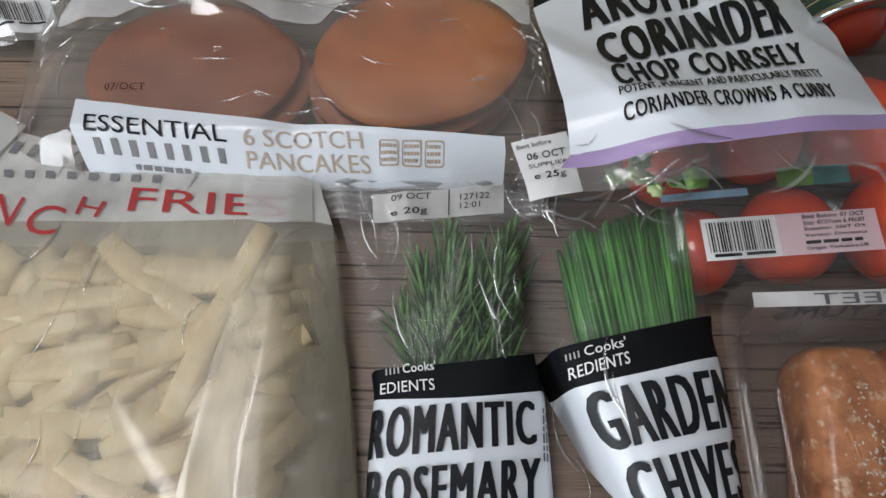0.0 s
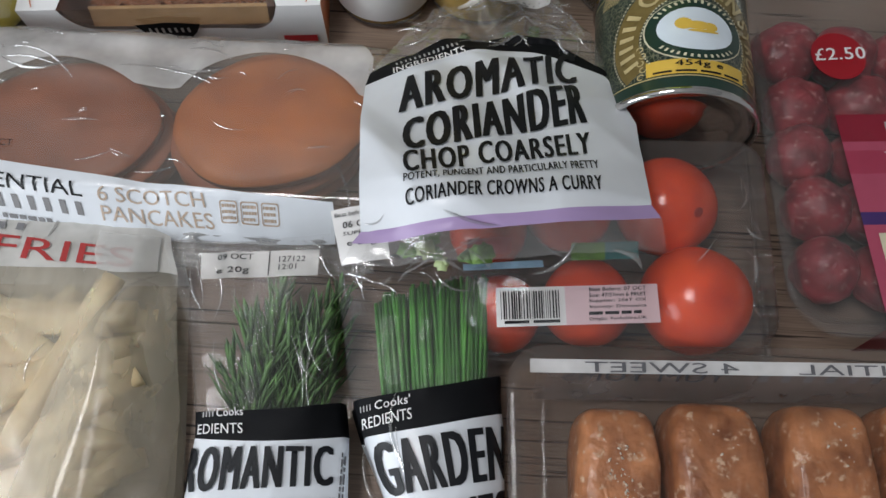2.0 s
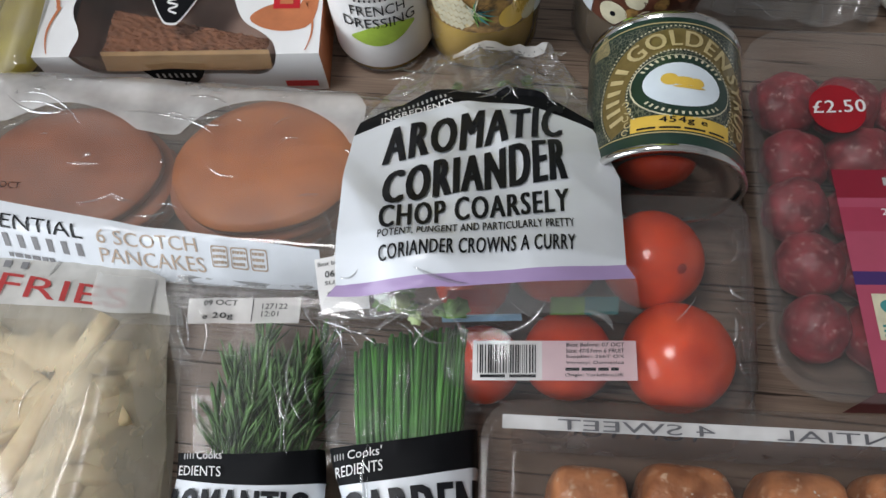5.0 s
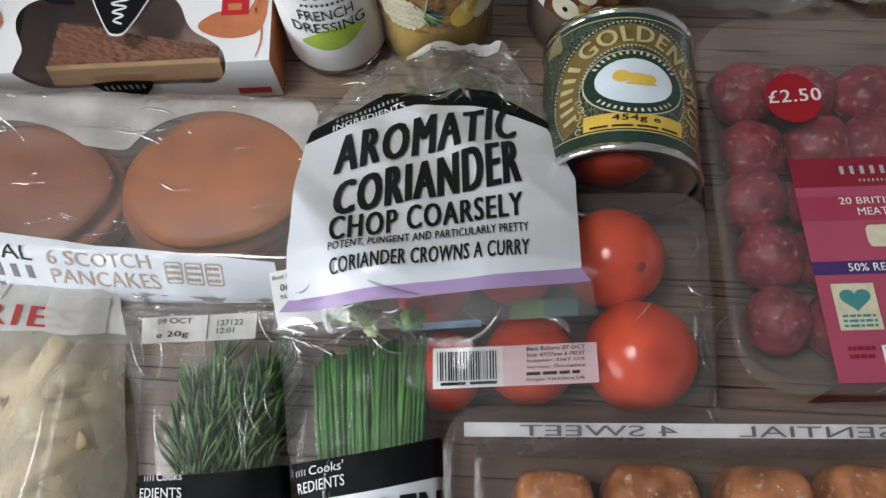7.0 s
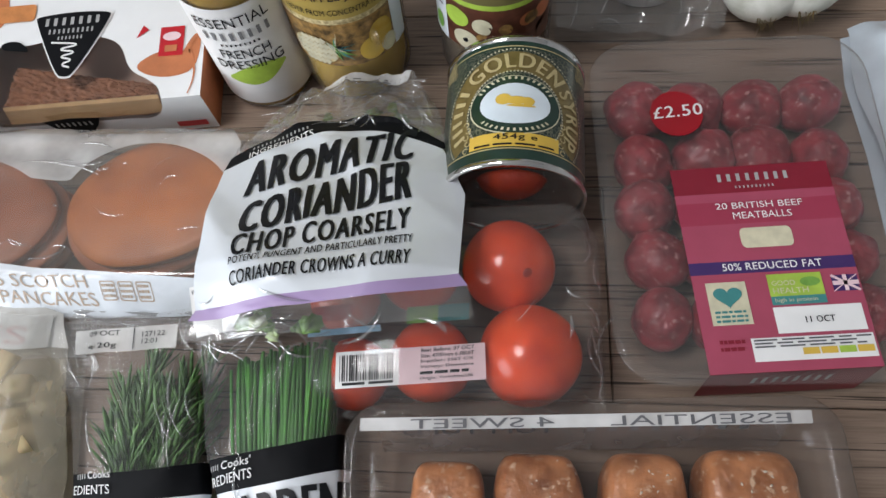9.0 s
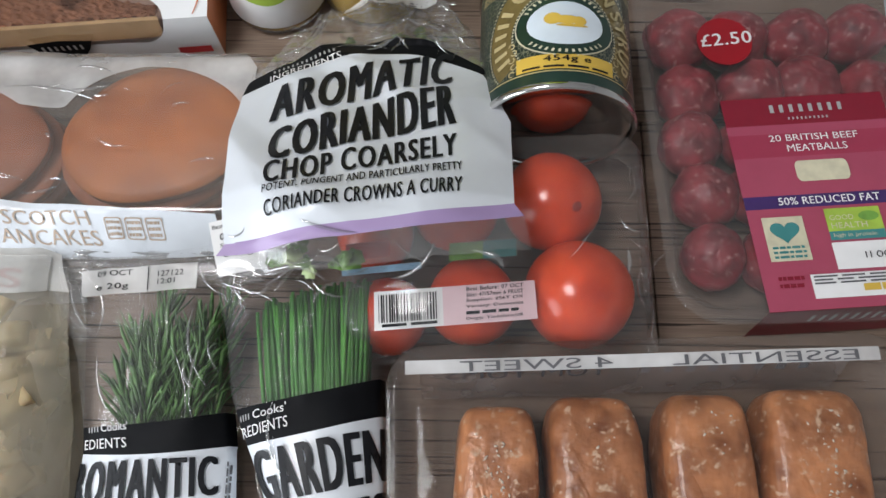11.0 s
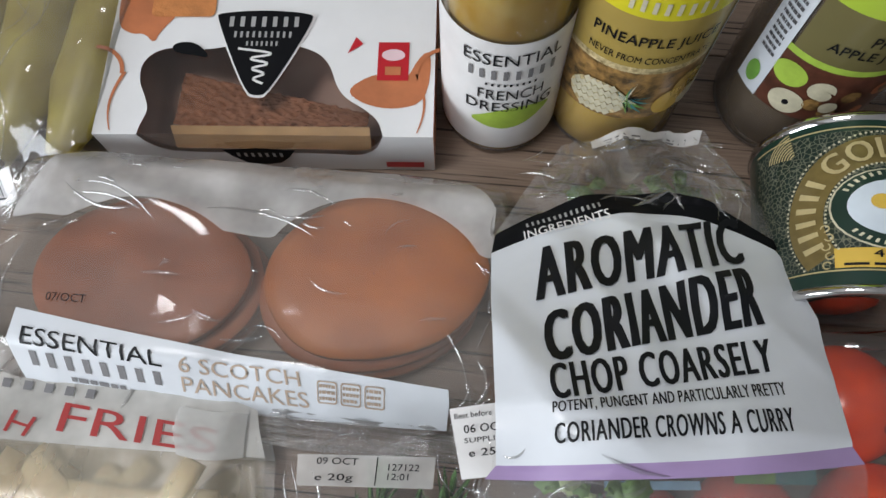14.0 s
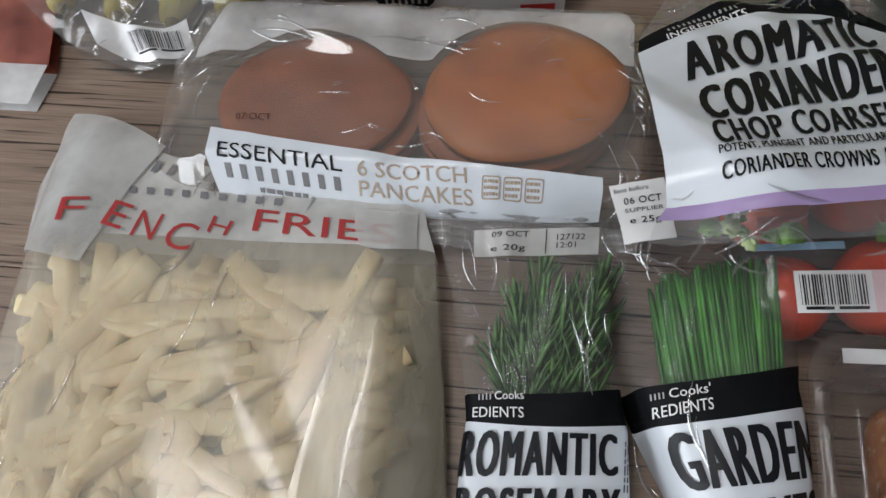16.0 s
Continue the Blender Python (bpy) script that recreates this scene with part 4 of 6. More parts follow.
part("lettering", words("INGREDIENTS", on_cor((0.0672, 0.2242), (0.1035, 0.2375), (0.1023, 0.2420), (0.0665, 0.2285)), 0.004), PAPER, cor_band, "white lettering")
part("brand_mark", bars(on_cor((0.0672, 0.2305), (0.1001, 0.2430), (0.0992, 0.2460), (0.0665, 0.2330)), 14, 8), SOFTPAPER, cor_band)
part("date_label", grid(rows_map([(0.098, 0.284, 0.122, 0.291, 0.150, 0.293), (0.098, 0.291, 0.122, 0.299, 0.152, 0.301)], z_cor, 0.001), 20, 4), WHITEFILM, cor)
part("small_print", lines(on_cor((0.102, 0.287), (0.148, 0.2945), (0.148, 0.2985), (0.102, 0.291)), 2, 9), GREYINK, cor)

creases(cor, z_cor, 0.065, 0.115, 0.19, 0.132, 12, 221, (-30, 40), (0.008, 0.03))
creases(cor, z_cor, 0.070, 0.250, 0.165, 0.298, 46, 222, (0, 180), (0.006, 0.030))

bunch = thing("coriander_bunch", "bunch of fresh green coriander leaves inside the bag", "herb", (0.12, 0.18, 0.062))
for k in range(14, 46):
    q = random.Random(100 + k)
    top = k > 37
    x = q.uniform(0.098, 0.150) if top else q.uniform(0.075, 0.165)
    y = q.uniform(0.246, 0.276) if top else q.uniform(0.145, 0.23)
    if 34 < k < 38:
        x, y = q.uniform(0.072, 0.112), q.uniform(0.119, 0.128)
    z = z_cor(x, y) - (0.022 if 34 < k < 38 else q.uniform(0.014, 0.022))
    bm = bmesh.new()
    for lobe in (-50, 0, 50):
        L = q.uniform(0.008, 0.013)
        m = pose(x, y, max(z, 0.012), q.uniform(-30, 30), q.uniform(-30, 30), q.uniform(0, 360)) @ pose(0, 0, 0, 0, 0, lobe)
        pts = [(0, 0), (0.25, 0.2), (0.5, 0.42), (0.62, 0.30), (0.8, 0.36), (0.86, 0.18), (1, 0), (0.86, -0.18), (0.8, -0.36), (0.62, -0.30), (0.5, -0.42), (0.25, -0.2)]
        lo = [bm.verts.new(m @ Vector((p * L, w * L, 0.002 * math.sin(3 * p) + 0.0015 * abs(w)))) for p, w in pts]
        hi = [bm.verts.new(v.co + Vector((0, 0, 0.0004))) for v in lo]
        bm.faces.new(lo)
        bm.faces.new(hi)
        for a in range(12):
            bm.faces.new((lo[a], lo[(a + 1) % 12], hi[(a + 1) % 12], hi[a]))
    part("leaf", bm, STALK if k % 4 == 3 and k < 38 else LEAF, bunch)


# ---- bag of rosemary ----
def ease(y, pairs):
    """Straight steps between pairs of (y, value)."""
    if y <= pairs[0][0]:
        return pairs[0][1]
    for (ya, a), (yb, c) in zip(pairs, pairs[1:]):
        if y <= yb:
            return a + (c - a) * (y - ya) / (yb - ya)
    return pairs[-1][1]


def bulge(x, xc, half, top):
    """The height of a filled bag across its width: round on top, tucked under at the sides."""
    r = abs(x - xc) / half
    return top * (1 - 0.28 * min(r, 1.0) ** 3) - top * 0.62 * max(0.0, min(1.0, (r - 0.93) / 0.10)) ** 2


ROS_MID = ((-0.075, 0.021), (0.003, 0.0223), (0.045, 0.0217), (0.058, 0.0192), (0.103, 0.0105), (0.135, 0.0035))
ROS_HALF = ((-0.075, 0.046), (0.003, 0.040), (0.045, 0.0375), (0.058, 0.0370), (0.103, 0.0375), (0.135, 0.0405))


def z_ros(x, y):
    top = 0.033 + 0.19 * (min(y, 0.128) - 0.03)
    flat = max(0.0, min(1.0, (y - 0.085) / 0.03))
    z = bulge(x, ease(y, ROS_MID), ease(y, ROS_HALF), top) * (1 - flat) + top * flat
    return z + 0.0018 * (ridges(x, y, 26, 12.0) - 0.4) * (1.0 if y > 0.055 else 0.5)


ros = thing("rosemary_bag", "clear bag of rosemary with a black and white printed panel", "herb bag", (0.02, 0.05, 0.0))
A0, A1, A2 = (-0.024, -0.075, 0.022, -0.075, 0.066, -0.075), (-0.0166, 0.003, 0.022, 0.002, 0.0612, 0.0037), (-0.0149, 0.0419, 0.022, 0.0420, 0.0582, 0.0468)
A3, A4, A5 = (-0.0165, 0.0538, 0.022, 0.0560, 0.0550, 0.0625), (-0.026, 0.100, 0.015, 0.100, 0.047, 0.105), (-0.036, 0.130, 0.005, 0.133, 0.043, 0.139)
ros_panel = part("white_panel", grid(rows_map([A0, A1, A2], z_ros), 40, 50), WHITE, ros, "white printed panel")
ros_band = part("black_band", grid(rows_map([A2, A3], z_ros), 40, 6), BLACK, ros, "black printed band")
part("clear_window", grid(rows_map([A3, A4, A5], z_ros), 50, 50), HERBFILM, ros, "clear film window")
part("back_film", grid(rows_map([A0, A1, A3, A5], lambda x, y: 0.0022 + 0.028 * max(0.0, min(1.0, (y - 0.09) / 0.04))), 16, 30), CLEAR, ros)


def on_ros(bl, br, tr, tl, off=0.0010):
    return quad(bl, br, tr, tl, z_ros, off)


part("lettering", words("ROMANTIC", on_ros((-0.0165, 0.0173), (0.0530, 0.0245), (0.0518, 0.0418), (-0.0150, 0.0375)), 0.021), INK, ros_panel)
part("lettering", words("ROSEMARY", on_ros((-0.0160, -0.0043), (0.0543, 0.0010), (0.0545, 0.0194), (-0.0159, 0.0130)), 0.021), INK, ros_panel)
part("lettering", words("EDIENTS", on_ros((-0.0117, 0.0435), (0.0112, 0.0447), (0.0107, 0.0492), (-0.0118, 0.0479)), 0.004), PAPER, ros_band, "white lettering")
part("brand_mark", bars(sub(on_ros((-0.0105, 0.0507), (0.0116, 0.0527), (0.0110, 0.0556), (-0.0106, 0.0536)), 0.02, 0, 0.33, 1), 4), SOFTPAPER, ros_band)
part("lettering", words("Cooks'", sub(on_ros((-0.0105, 0.0507), (0.0116, 0.0527), (0.0110, 0.0556), (-0.0106, 0.0536)), 0.38, 0, 1, 1.25), 0.002), PAPER, ros_band, "white lettering")
part("small_print", lines(quad((0.0590, 0.0180), (0.0585, 0.0400), (0.0560, 0.0400), (0.0560, 0.0180), z_ros, 0.001), 2, 7), GREYINK, ros_panel)
ros_date = part("date_label", grid(quad((-0.0163, 0.1131), (0.0392, 0.1177), (0.0392, 0.1300), (-0.0172, 0.1253), z_ros, 0.0008), 16, 4), FROST, ros, "white date label")
part("lettering", words("e 20g", on_ros((-0.009, 0.1150), (0.0065, 0.1165), (0.0065, 0.1200), (-0.009, 0.1185), 0.0016), 0.006, 2), INK, ros_date)
part("lettering", words("09 OCT", on_ros((-0.009, 0.1222), (0.0080, 0.1236), (0.0080, 0.1262), (-0.009, 0.1248), 0.0016), 0.0, 2), INK, ros_date)
part("lettering", words("127122", on_ros((0.0205, 0.1228), (0.0330, 0.1238), (0.0330, 0.1264), (0.0205, 0.1254), 0.0016), 0.0, 2), INK, ros_date)
part("lettering", words("12:01", on_ros((0.0205, 0.1192), (0.0290, 0.1199), (0.0290, 0.1224), (0.0205, 0.1217), 0.0016), 0.0, 2), INK, ros_date)
part("rule", grid(on_ros((0.0155, 0.1165), (0.0160, 0.1165), (0.0160, 0.1275), (0.0155, 0.1275), 0.0016), 1, 4), INK, ros_date)

creases(ros, z_ros, -0.022, 0.060, -0.004, 0.115, 4, 231, (60, 120), (0.012, 0.04))
creases(ros, z_ros, 0.034, 0.060, 0.046, 0.125, 5, 232, (85, 130), (0.012, 0.04))
creases(ros, z_ros, -0.015, 0.06, 0.045, 0.125, 2, 233, (30, 150), (0.008, 0.02))

rose = thing("rosemary_bunch", "bunch of dark green rosemary sprigs inside the clear bag", "herb", (0.02, 0.03, 0.004))
for k in range(12):
    q = random.Random(300 + k)
    x0, y0, z0 = 0.022 + q.uniform(-0.024, 0.026), q.uniform(-0.03, 0.02), q.uniform(0.008, 0.022)
    x1, y1, z1 = 0.024 + (k - 5.5) * 0.0042 + q.uniform(-0.003, 0.003), q.uniform(0.092, 0.119), q.uniform(0.018, 0.034)
    if k == 0:
        x1, y1, z1 = -0.004, 0.078, 0.02
    base, tip = Vector((x0, y0, z0)), Vector((x1, y1, z1))
    axis = tip - base
    bm = bmesh.new()
    side = axis.cross(Vector((0, 0, 1))).normalized()
    upv = side.cross(axis).normalized()
    rings = []
    for j in range(7):
        c = base + axis * (j / 6)
        rr = 0.0011 * (1 - 0.6 * j / 6)
        rings.append([c + side * rr * math.cos(a) + upv * rr * math.sin(a) for a in (0, 1.26, 2.51, 3.77, 5.03)])
    stem = loft(rings, True, True)
    sprig = part("stem", stem, STALK, rose)
    n = 54
    for j in range(n):
        s = 0.18 + 0.82 * j / n
        c = base + axis * s
        a = j * 2.4 + q.uniform(-0.3, 0.3)
        out = (side * math.cos(a) + upv * math.sin(a))
        d = (out * q.uniform(0.30, 0.75) + axis.normalized() * q.uniform(0.8, 1.2)).normalized()
        L, w = q.uniform(0.019, 0.032) * (1 - 0.35 * max(0, s - 0.8) / 0.2), q.uniform(0.0010, 0.0016)
        sd = d.cross(out).normalized() * w
        nrm = sd.cross(d).normalized() * w * 0.45
        p = [c, c + d * L * 0.35, c + d * L * 0.75, c + d * L]
        ws = (0.4, 1.0, 0.85, 0.08)
        rg = [[bm.verts.new(pp + sd * g), bm.verts.new(pp + nrm * g), bm.verts.new(pp - sd * g), bm.verts.new(pp - nrm * 0.4 * g)] for pp, g in zip(p, ws)]
        for ra, rb in zip(rg, rg[1:]):
            for e in range(4):
                bm.faces.new((ra[e], ra[(e + 1) % 4], rb[(e + 1) % 4], rb[e]))
    for v in bm.verts:
        v.co.z = max(0.004, min(v.co.z, z_ros(v.co.x, v.co.y) - 0.004))
    part("needles", bm, ROSEMARY, rose)


# ---- bag of chives ----
CHI_MID = ((-0.075, 0.125), (0.004, 0.1094), (0.053, 0.0971), (0.07, 0.0928), (0.116, 0.0885), (0.154, 0.0873))
CHI_HALF = ((-0.075, 0.0135), (0.004, 0.0245), (0.053, 0.0350), (0.07, 0.0372), (0.116, 0.0420), (0.154, 0.0450))


def z_chi(x, y):
    top = 0.0525 - 0.05 * (0.1 - min(y, 0.13))
    flat = max(0.0, min(1.0, (y - 0.10) / 0.03))
    z = bulge(x, ease(y, CHI_MID), ease(y, CHI_HALF), top) * (1 - flat) + top * flat
    return z + 0.0018 * (ridges(x, y, 26, 21.0) - 0.4) * (1.0 if y > 0.065 else 0.5)


chi = thing("chive_bag", "clear bag of chives with a black and white printed panel", "herb bag", (0.1, 0.05, 0.0))
B0, B1, B2 = (0.112, -0.075, 0.125, -0.075, 0.138, -0.075), (0.0853, 0.0035, 0.110, 0.003, 0.1335, 0.0045), (0.0628, 0.0452, 0.097, 0.0515, 0.1313, 0.0608)
B3, B4, B5 = (0.0561, 0.0613, 0.094, 0.0680, 0.1295, 0.0781), (0.0470, 0.108, 0.088, 0.112, 0.1300, 0.124), (0.0425, 0.1500, 0.085, 0.1540, 0.132, 0.158)
chi_panel = part("white_panel", grid(rows_map([B0, B1, B2], z_chi), 40, 50), WHITE, chi, "white printed panel")
chi_band = part("black_band", grid(rows_map([B2, B3], z_chi), 40, 6), BLACK, chi, "black printed band")
part("clear_window", grid(rows_map([B3, B4, B5], z_chi), 50, 50), HERBFILM, chi, "clear film window")
part("back_film", grid(rows_map([B0, B1, B3, B4], lambda x, y: 0.0022), 16, 30), CLEAR, chi)


def on_chi(bl, br, tr, tl, off=0.0010):
    return quad(bl, br, tr, tl, z_chi, off)


part("lettering", words("GARDEN", on_chi((0.0800, 0.0205), (0.1325, 0.0315), (0.1310, 0.0550), (0.0700, 0.0425)), 0.020), INK, chi_panel)
part("lettering", words("CHIVES", on_chi((0.0925, -0.0040), (0.1338, 0.0040), (0.1325, 0.0270), (0.0840, 0.0155)), 0.020), INK, chi_panel)
part("lettering", words("REDIENTS", on_chi((0.0660, 0.0488), (0.0885, 0.0540), (0.0879, 0.0588), (0.0653, 0.0534)), 0.004), PAPER, chi_band, "white lettering")
part("brand_mark", bars(sub(on_chi((0.0590, 0.0548), (0.0873, 0.0607), (0.0869, 0.0640), (0.0585, 0.0578)), 0.18, 0, 0.39, 1), 4), SOFTPAPER, chi_band)
part("lettering", words("Cooks'", sub(on_chi((0.0590, 0.0548), (0.0873, 0.0607), (0.0869, 0.0640), (0.0585, 0.0578)), 0.44, 0, 1, 1.25), 0.002), PAPER, chi_band, "white lettering")
chi_date = part("date_label", grid(quad((0.0503, 0.1226), (0.0731, 0.1274), (0.0668, 0.1555), (0.0424, 0.1495), z_chi, 0.0008), 8, 10), PAPER, chi, "white date label")
part("lettering", words("Best before", on_chi((0.0450, 0.1455), (0.0600, 0.1490), (0.0596, 0.1512), (0.0445, 0.1476), 0.0016), 0, 1), INK, chi_date)
part("lettering", words("06 OCT", on_chi((0.0495, 0.1403), (0.0660, 0.1440), (0.0655, 0.1472), (0.0489, 0.1435), 0.0016), 0.006, 2), INK, chi_date)
part("lettering", words("SUPPLIER", on_chi((0.0500, 0.1365), (0.0670, 0.1403), (0.0668, 0.1422), (0.0497, 0.1384), 0.0016), 0, 1), INK, chi_date)
part("lettering", words("e 25g", on_chi((0.0525, 0.1305), (0.0660, 0.1335), (0.0656, 0.1373), (0.0520, 0.1343), 0.0016), 0.008, 2), INK, chi_date)

creases(chi, z_chi, 0.050, 0.075, 0.066, 0.15, 6, 241, (85, 125), (0.012, 0.04))
creases(chi, z_chi, 0.06, 0.112, 0.128, 0.135, 12, 242, (-40, 60), (0.008, 0.025))
creases(chi, z_chi, 0.066, 0.01, 0.085, 0.06, 4, 243, (105, 120), (0.02, 0.04))

chives = thing("chive_bunch", "bunch of cut green chives inside the clear bag", "herb", (0.1, 0.05, 0.004))
q = random.Random(77)
stem_meshes = []
for k in range(6):
    bow, tw = q.uniform(-0.006, 0.006), q.uniform(-0.004, 0.004)
    rings = []
    for j in range(8):
        s = j / 7
        r = 0.00115 * (1 - 0.2 * s)
        c = Vector((bow * 0.5 * math.sin(math.pi * s), 0.105 * s, tw * 0.5 * math.sin(2 * s)))
        rings.append([c + Vector((r * math.cos(a), 0, r * math.sin(a))) for a in (0, 1.05, 2.09, 3.14, 4.19, 5.24)])
    ob = part("stem", loft(rings, True, True), CHIVE)
    stem_meshes.append(ob.data)
    bpy.data.objects.remove(ob)
for k in range(215):
    u = q.uniform(-1, 1)
    ztop = z_chi(0.0945 + u * 0.026, 0.08) - 0.005
    x0, x1 = 0.1045 + u * 0.0165 + q.uniform(-0.0015, 0.0015), 0.0935 + u * 0.0255 + q.uniform(-0.003, 0.003)
    z = 0.012 + (ztop - 0.014) * (1 - q.random() ** 2.2)
    y0 = 0.0135 + u * 0.0065 + q.uniform(-0.002, 0.003)
    shared("stem", stem_meshes[q.randrange(6)], pose(x0, y0, z, q.uniform(-1.0, 0.4), 0, -math.degrees(math.atan2(x1 - x0, 0.105))), chives)


# ---- syrup tin, lying on its side ----
TM = pose(0.2145, 0.2070, 0.0440, -2.5, 0, -1.5)
TR, TL = 0.0405, 0.0820
tin = thing("syrup_tin", "green and gold printed syrup tin lying on its side", "tin", (0.2145, 0.247, 0.0))
part("drum", lathe([(TR, 0.003), (TR, TL - 0.002)], TM, 72), DARKGREEN, tin)
part("bottom_rim", lathe([(TR - 0.0016, 0.0016), (TR - 0.0014, -0.0006), (TR + 0.0002, -0.0010), (TR + 0.0011, 0.0006), (TR + 0.0009, 0.0026), (TR, 0.0034)], TM, 72), STEEL, tin, "bright steel rim")
part("bottom", lathe([(0.0, 0.0024), (0.020, 0.0024), (0.024, 0.0030), (0.031, 0.0030), (0.033, 0.0022), (TR - 0.0015, 0.0022)], TM, 72), STEEL, tin, "bare steel bottom")
part("lid_rim", lathe([(TR, TL - 0.003), (TR + 0.0011, TL - 0.0015), (TR + 0.0009, TL + 0.001), (TR - 0.002, TL + 0.001), (TR - 0.003, TL - 0.002), (0.0, TL - 0.002)], TM, 72), STEEL, tin, "bright steel rim and lid")


def on_tin(off):
    """The printed side of the tin, drawn at the size of its artwork."""
    drum = wrap(TM, TR, off)
    return lambda x, y: drum(1.06 * x, 0.98 * y)


tw0 = on_tin(0.0003)
tw1, tw2, tw3 = on_tin(0.0006), on_tin(0.0009), on_tin(0.0012)
part("filigree_panel", grid(box_on(on_tin(0.00015), -0.058, 0.0108, 0.058, 0.0752), 50, 6), FILIGREE, tin, "fine gold scrollwork print")
part("gold_line", grid(box_on(tw0, -0.058, 0.0092, 0.058, 0.0099), 40, 1), PALEGOLD, tin)
part("gold_line", grid(box_on(tw0, -0.058, 0.0765, 0.058, 0.0772), 40, 1), PALEGOLD, tin)
CX, CY = 0.0, 0.033
part("gold_arch", grid(arc_on(tw0, CX, CY, 0.0265, 0.0400, -34, 214, 1.0), 60, 4), GOLD, tin, "gold arch round the emblem")
for rr in (0.0258, 0.0408):
    bm = bmesh.new()
    for k in range(84 if rr > 0.03 else 60):
        a = radians(-32 + 244 * k / (83 if rr > 0.03 else 59))
        x, y = CX + rr * math.cos(a), CY + 1.02 * rr * math.sin(a)
        grid(box_on(tw1, x - 0.00042, y - 0.00042, x + 0.00042, y + 0.00042), 1, 1, bm)
    part("dotted_line", bm, CREAM, tin)
part("lettering", words("GOLDEN", arc_on(tw2, CX, CY, 0.0285, 0.0385, 137, 43, 1.0), 0.016), PALEGOLD, tin, "pale gold lettering")
part("lettering", words("SYRUP", arc_on(tw2, CX, CY, 0.0285, 0.0385, 36, -28, 1.0), 0.016), PALEGOLD, tin, "pale gold lettering")
part("brand_mark", bars(arc_on(tw2, CX, CY, 0.0288, 0.0382, 208, 144, 1.0), 6, 5), PALEGOLD, tin)
part("oval_ring", disc_on(tw1, CX, 0.0372, 0.0245, 0.0192), CREAM, tin)
part("oval_band", disc_on(tw2, CX, 0.0372, 0.0239, 0.0186), DARKGREEN, tin)
part("oval_panel", disc_on(tw3, CX, 0.0375, 0.0184, 0.0132), BLUEWHITE, tin, "pale oval panel")
tw4 = on_tin(0.0015)
bm = bmesh.new()
for ex, ey, ax, ay in ((-0.006, 0.0400, 0.0042, 0.0036), (0.0005, 0.0392, 0.0065, 0.0026), (0.0065, 0.0388, 0.0034, 0.0027), (0.003, 0.0358, 0.0075, 0.0009)):
    grid(lambda u, v: tw4(ex + ax * max(v, 0.01) * math.cos(6.2832 * u), ey + ay * max(v, 0.01) * math.sin(6.2832 * u)), 16, 2, bm)
part("emblem", bm, AMBER, tin, "plain golden emblem shape")
part("small_print", bars(arc_on(tw4, CX, 0.0372, 0.0197, 0.0224, 155, 25, 0.80), 15, 3), CREAM, tin)
part("small_print", bars(arc_on(tw4, CX, 0.0372, 0.0197, 0.0224, 215, 325, 0.80), 13, 4), CREAM, tin)
for sx in (-1, 1):
    for k in range(5):
        cx, cy = sx * (0.0262 - 0.0012 * (k % 2)), 0.012 + 0.0042 * k
        part("scroll", grid(arc_on(tw1, cx, cy, 0.0012, 0.0018, 20 + 60 * k, 300 + 60 * k), 10, 1), PALEGOLD, tin)
    for k in range(9):
        part("corner_ornament", grid(arc_on(tw1, sx * 0.036, 0.066, 0.002 + 0.0014 * k, 0.0026 + 0.0014 * k, 90 - sx * 10, 90 - sx * 80), 8, 1), PALEGOLD, tin)
part("weight_panel", grid(box_on(tw1, -0.0235, 0.0105, 0.0235, 0.0192), 14, 3), AMBER, tin, "amber weight panel")
part("lettering", words("454g e", box_on(tw2, -0.0105, 0.0138, 0.0115, 0.0182), 0.008), INK, tin)
part("small_print", lines(box_on(tw2, -0.0205, 0.0112, 0.0205, 0.0126), 1, 5, 0.8), INK, tin)


# ---- tray of meatballs ----
meat = thing("meatball_tray", "clear plastic tray of raw meatballs with a pink card sleeve", "meat tray", (0.345, 0.213, 0.0))


def tilt_ring(x0, y0, x1, y1, r, z):
    m = pose(0.345, 0.213, 0, 0, 0, 2.5)
    return [m @ Vector((px - 0.345, py - 0.213, z)) for px, py in round_rect(x0, y0, x1, y1, r, 7)]


part("tray", loft([tilt_ring(0.283, 0.128, 0.408, 0.300, 0.018, 0.0012), tilt_ring(0.278, 0.122, 0.413, 0.306, 0.022, 0.012), tilt_ring(0.272, 0.116, 0.419, 0.312, 0.024, 0.0375), tilt_ring(0.271, 0.115, 0.420, 0.313, 0.024, 0.0385),
                   tilt_ring(0.264, 0.108, 0.427, 0.320, 0.028, 0.0385), tilt_ring(0.264, 0.108, 0.427, 0.320, 0.028, 0.0370)]), TRAYPLASTIC, meat)
part("lid_film", loft([tilt_ring(0.2645, 0.1085, 0.4265, 0.3195, 0.0278, 0.0390), tilt_ring(0.272, 0.116, 0.419, 0.312, 0.024, 0.0393)], False, True), LIDFILM, meat)


def z_lid(x, y):
    return 0.0402


SL = quad((0.3150, 0.1119), (0.4010, 0.1185), (0.3900, 0.2352), (0.3037, 0.2286), z_lid)
SLEEVE = [("sleeve_header", 0.86, 1.0, MEATRED), ("sleeve_band", 0.815, 0.86, MEATPINK), ("sleeve_band", 0.70, 0.815, MEATROSE), ("sleeve_field", 0.515, 0.70, MEATPINK), ("sleeve_stripe", 0.455, 0.515, VIOLET), ("sleeve_field", 0.0, 0.455, MEATPINK)]
sleeve = thing("card_sleeve", "pink and dark red card sleeve round the meatball tray", "card sleeve", (0.352, 0.175, 0.0402))
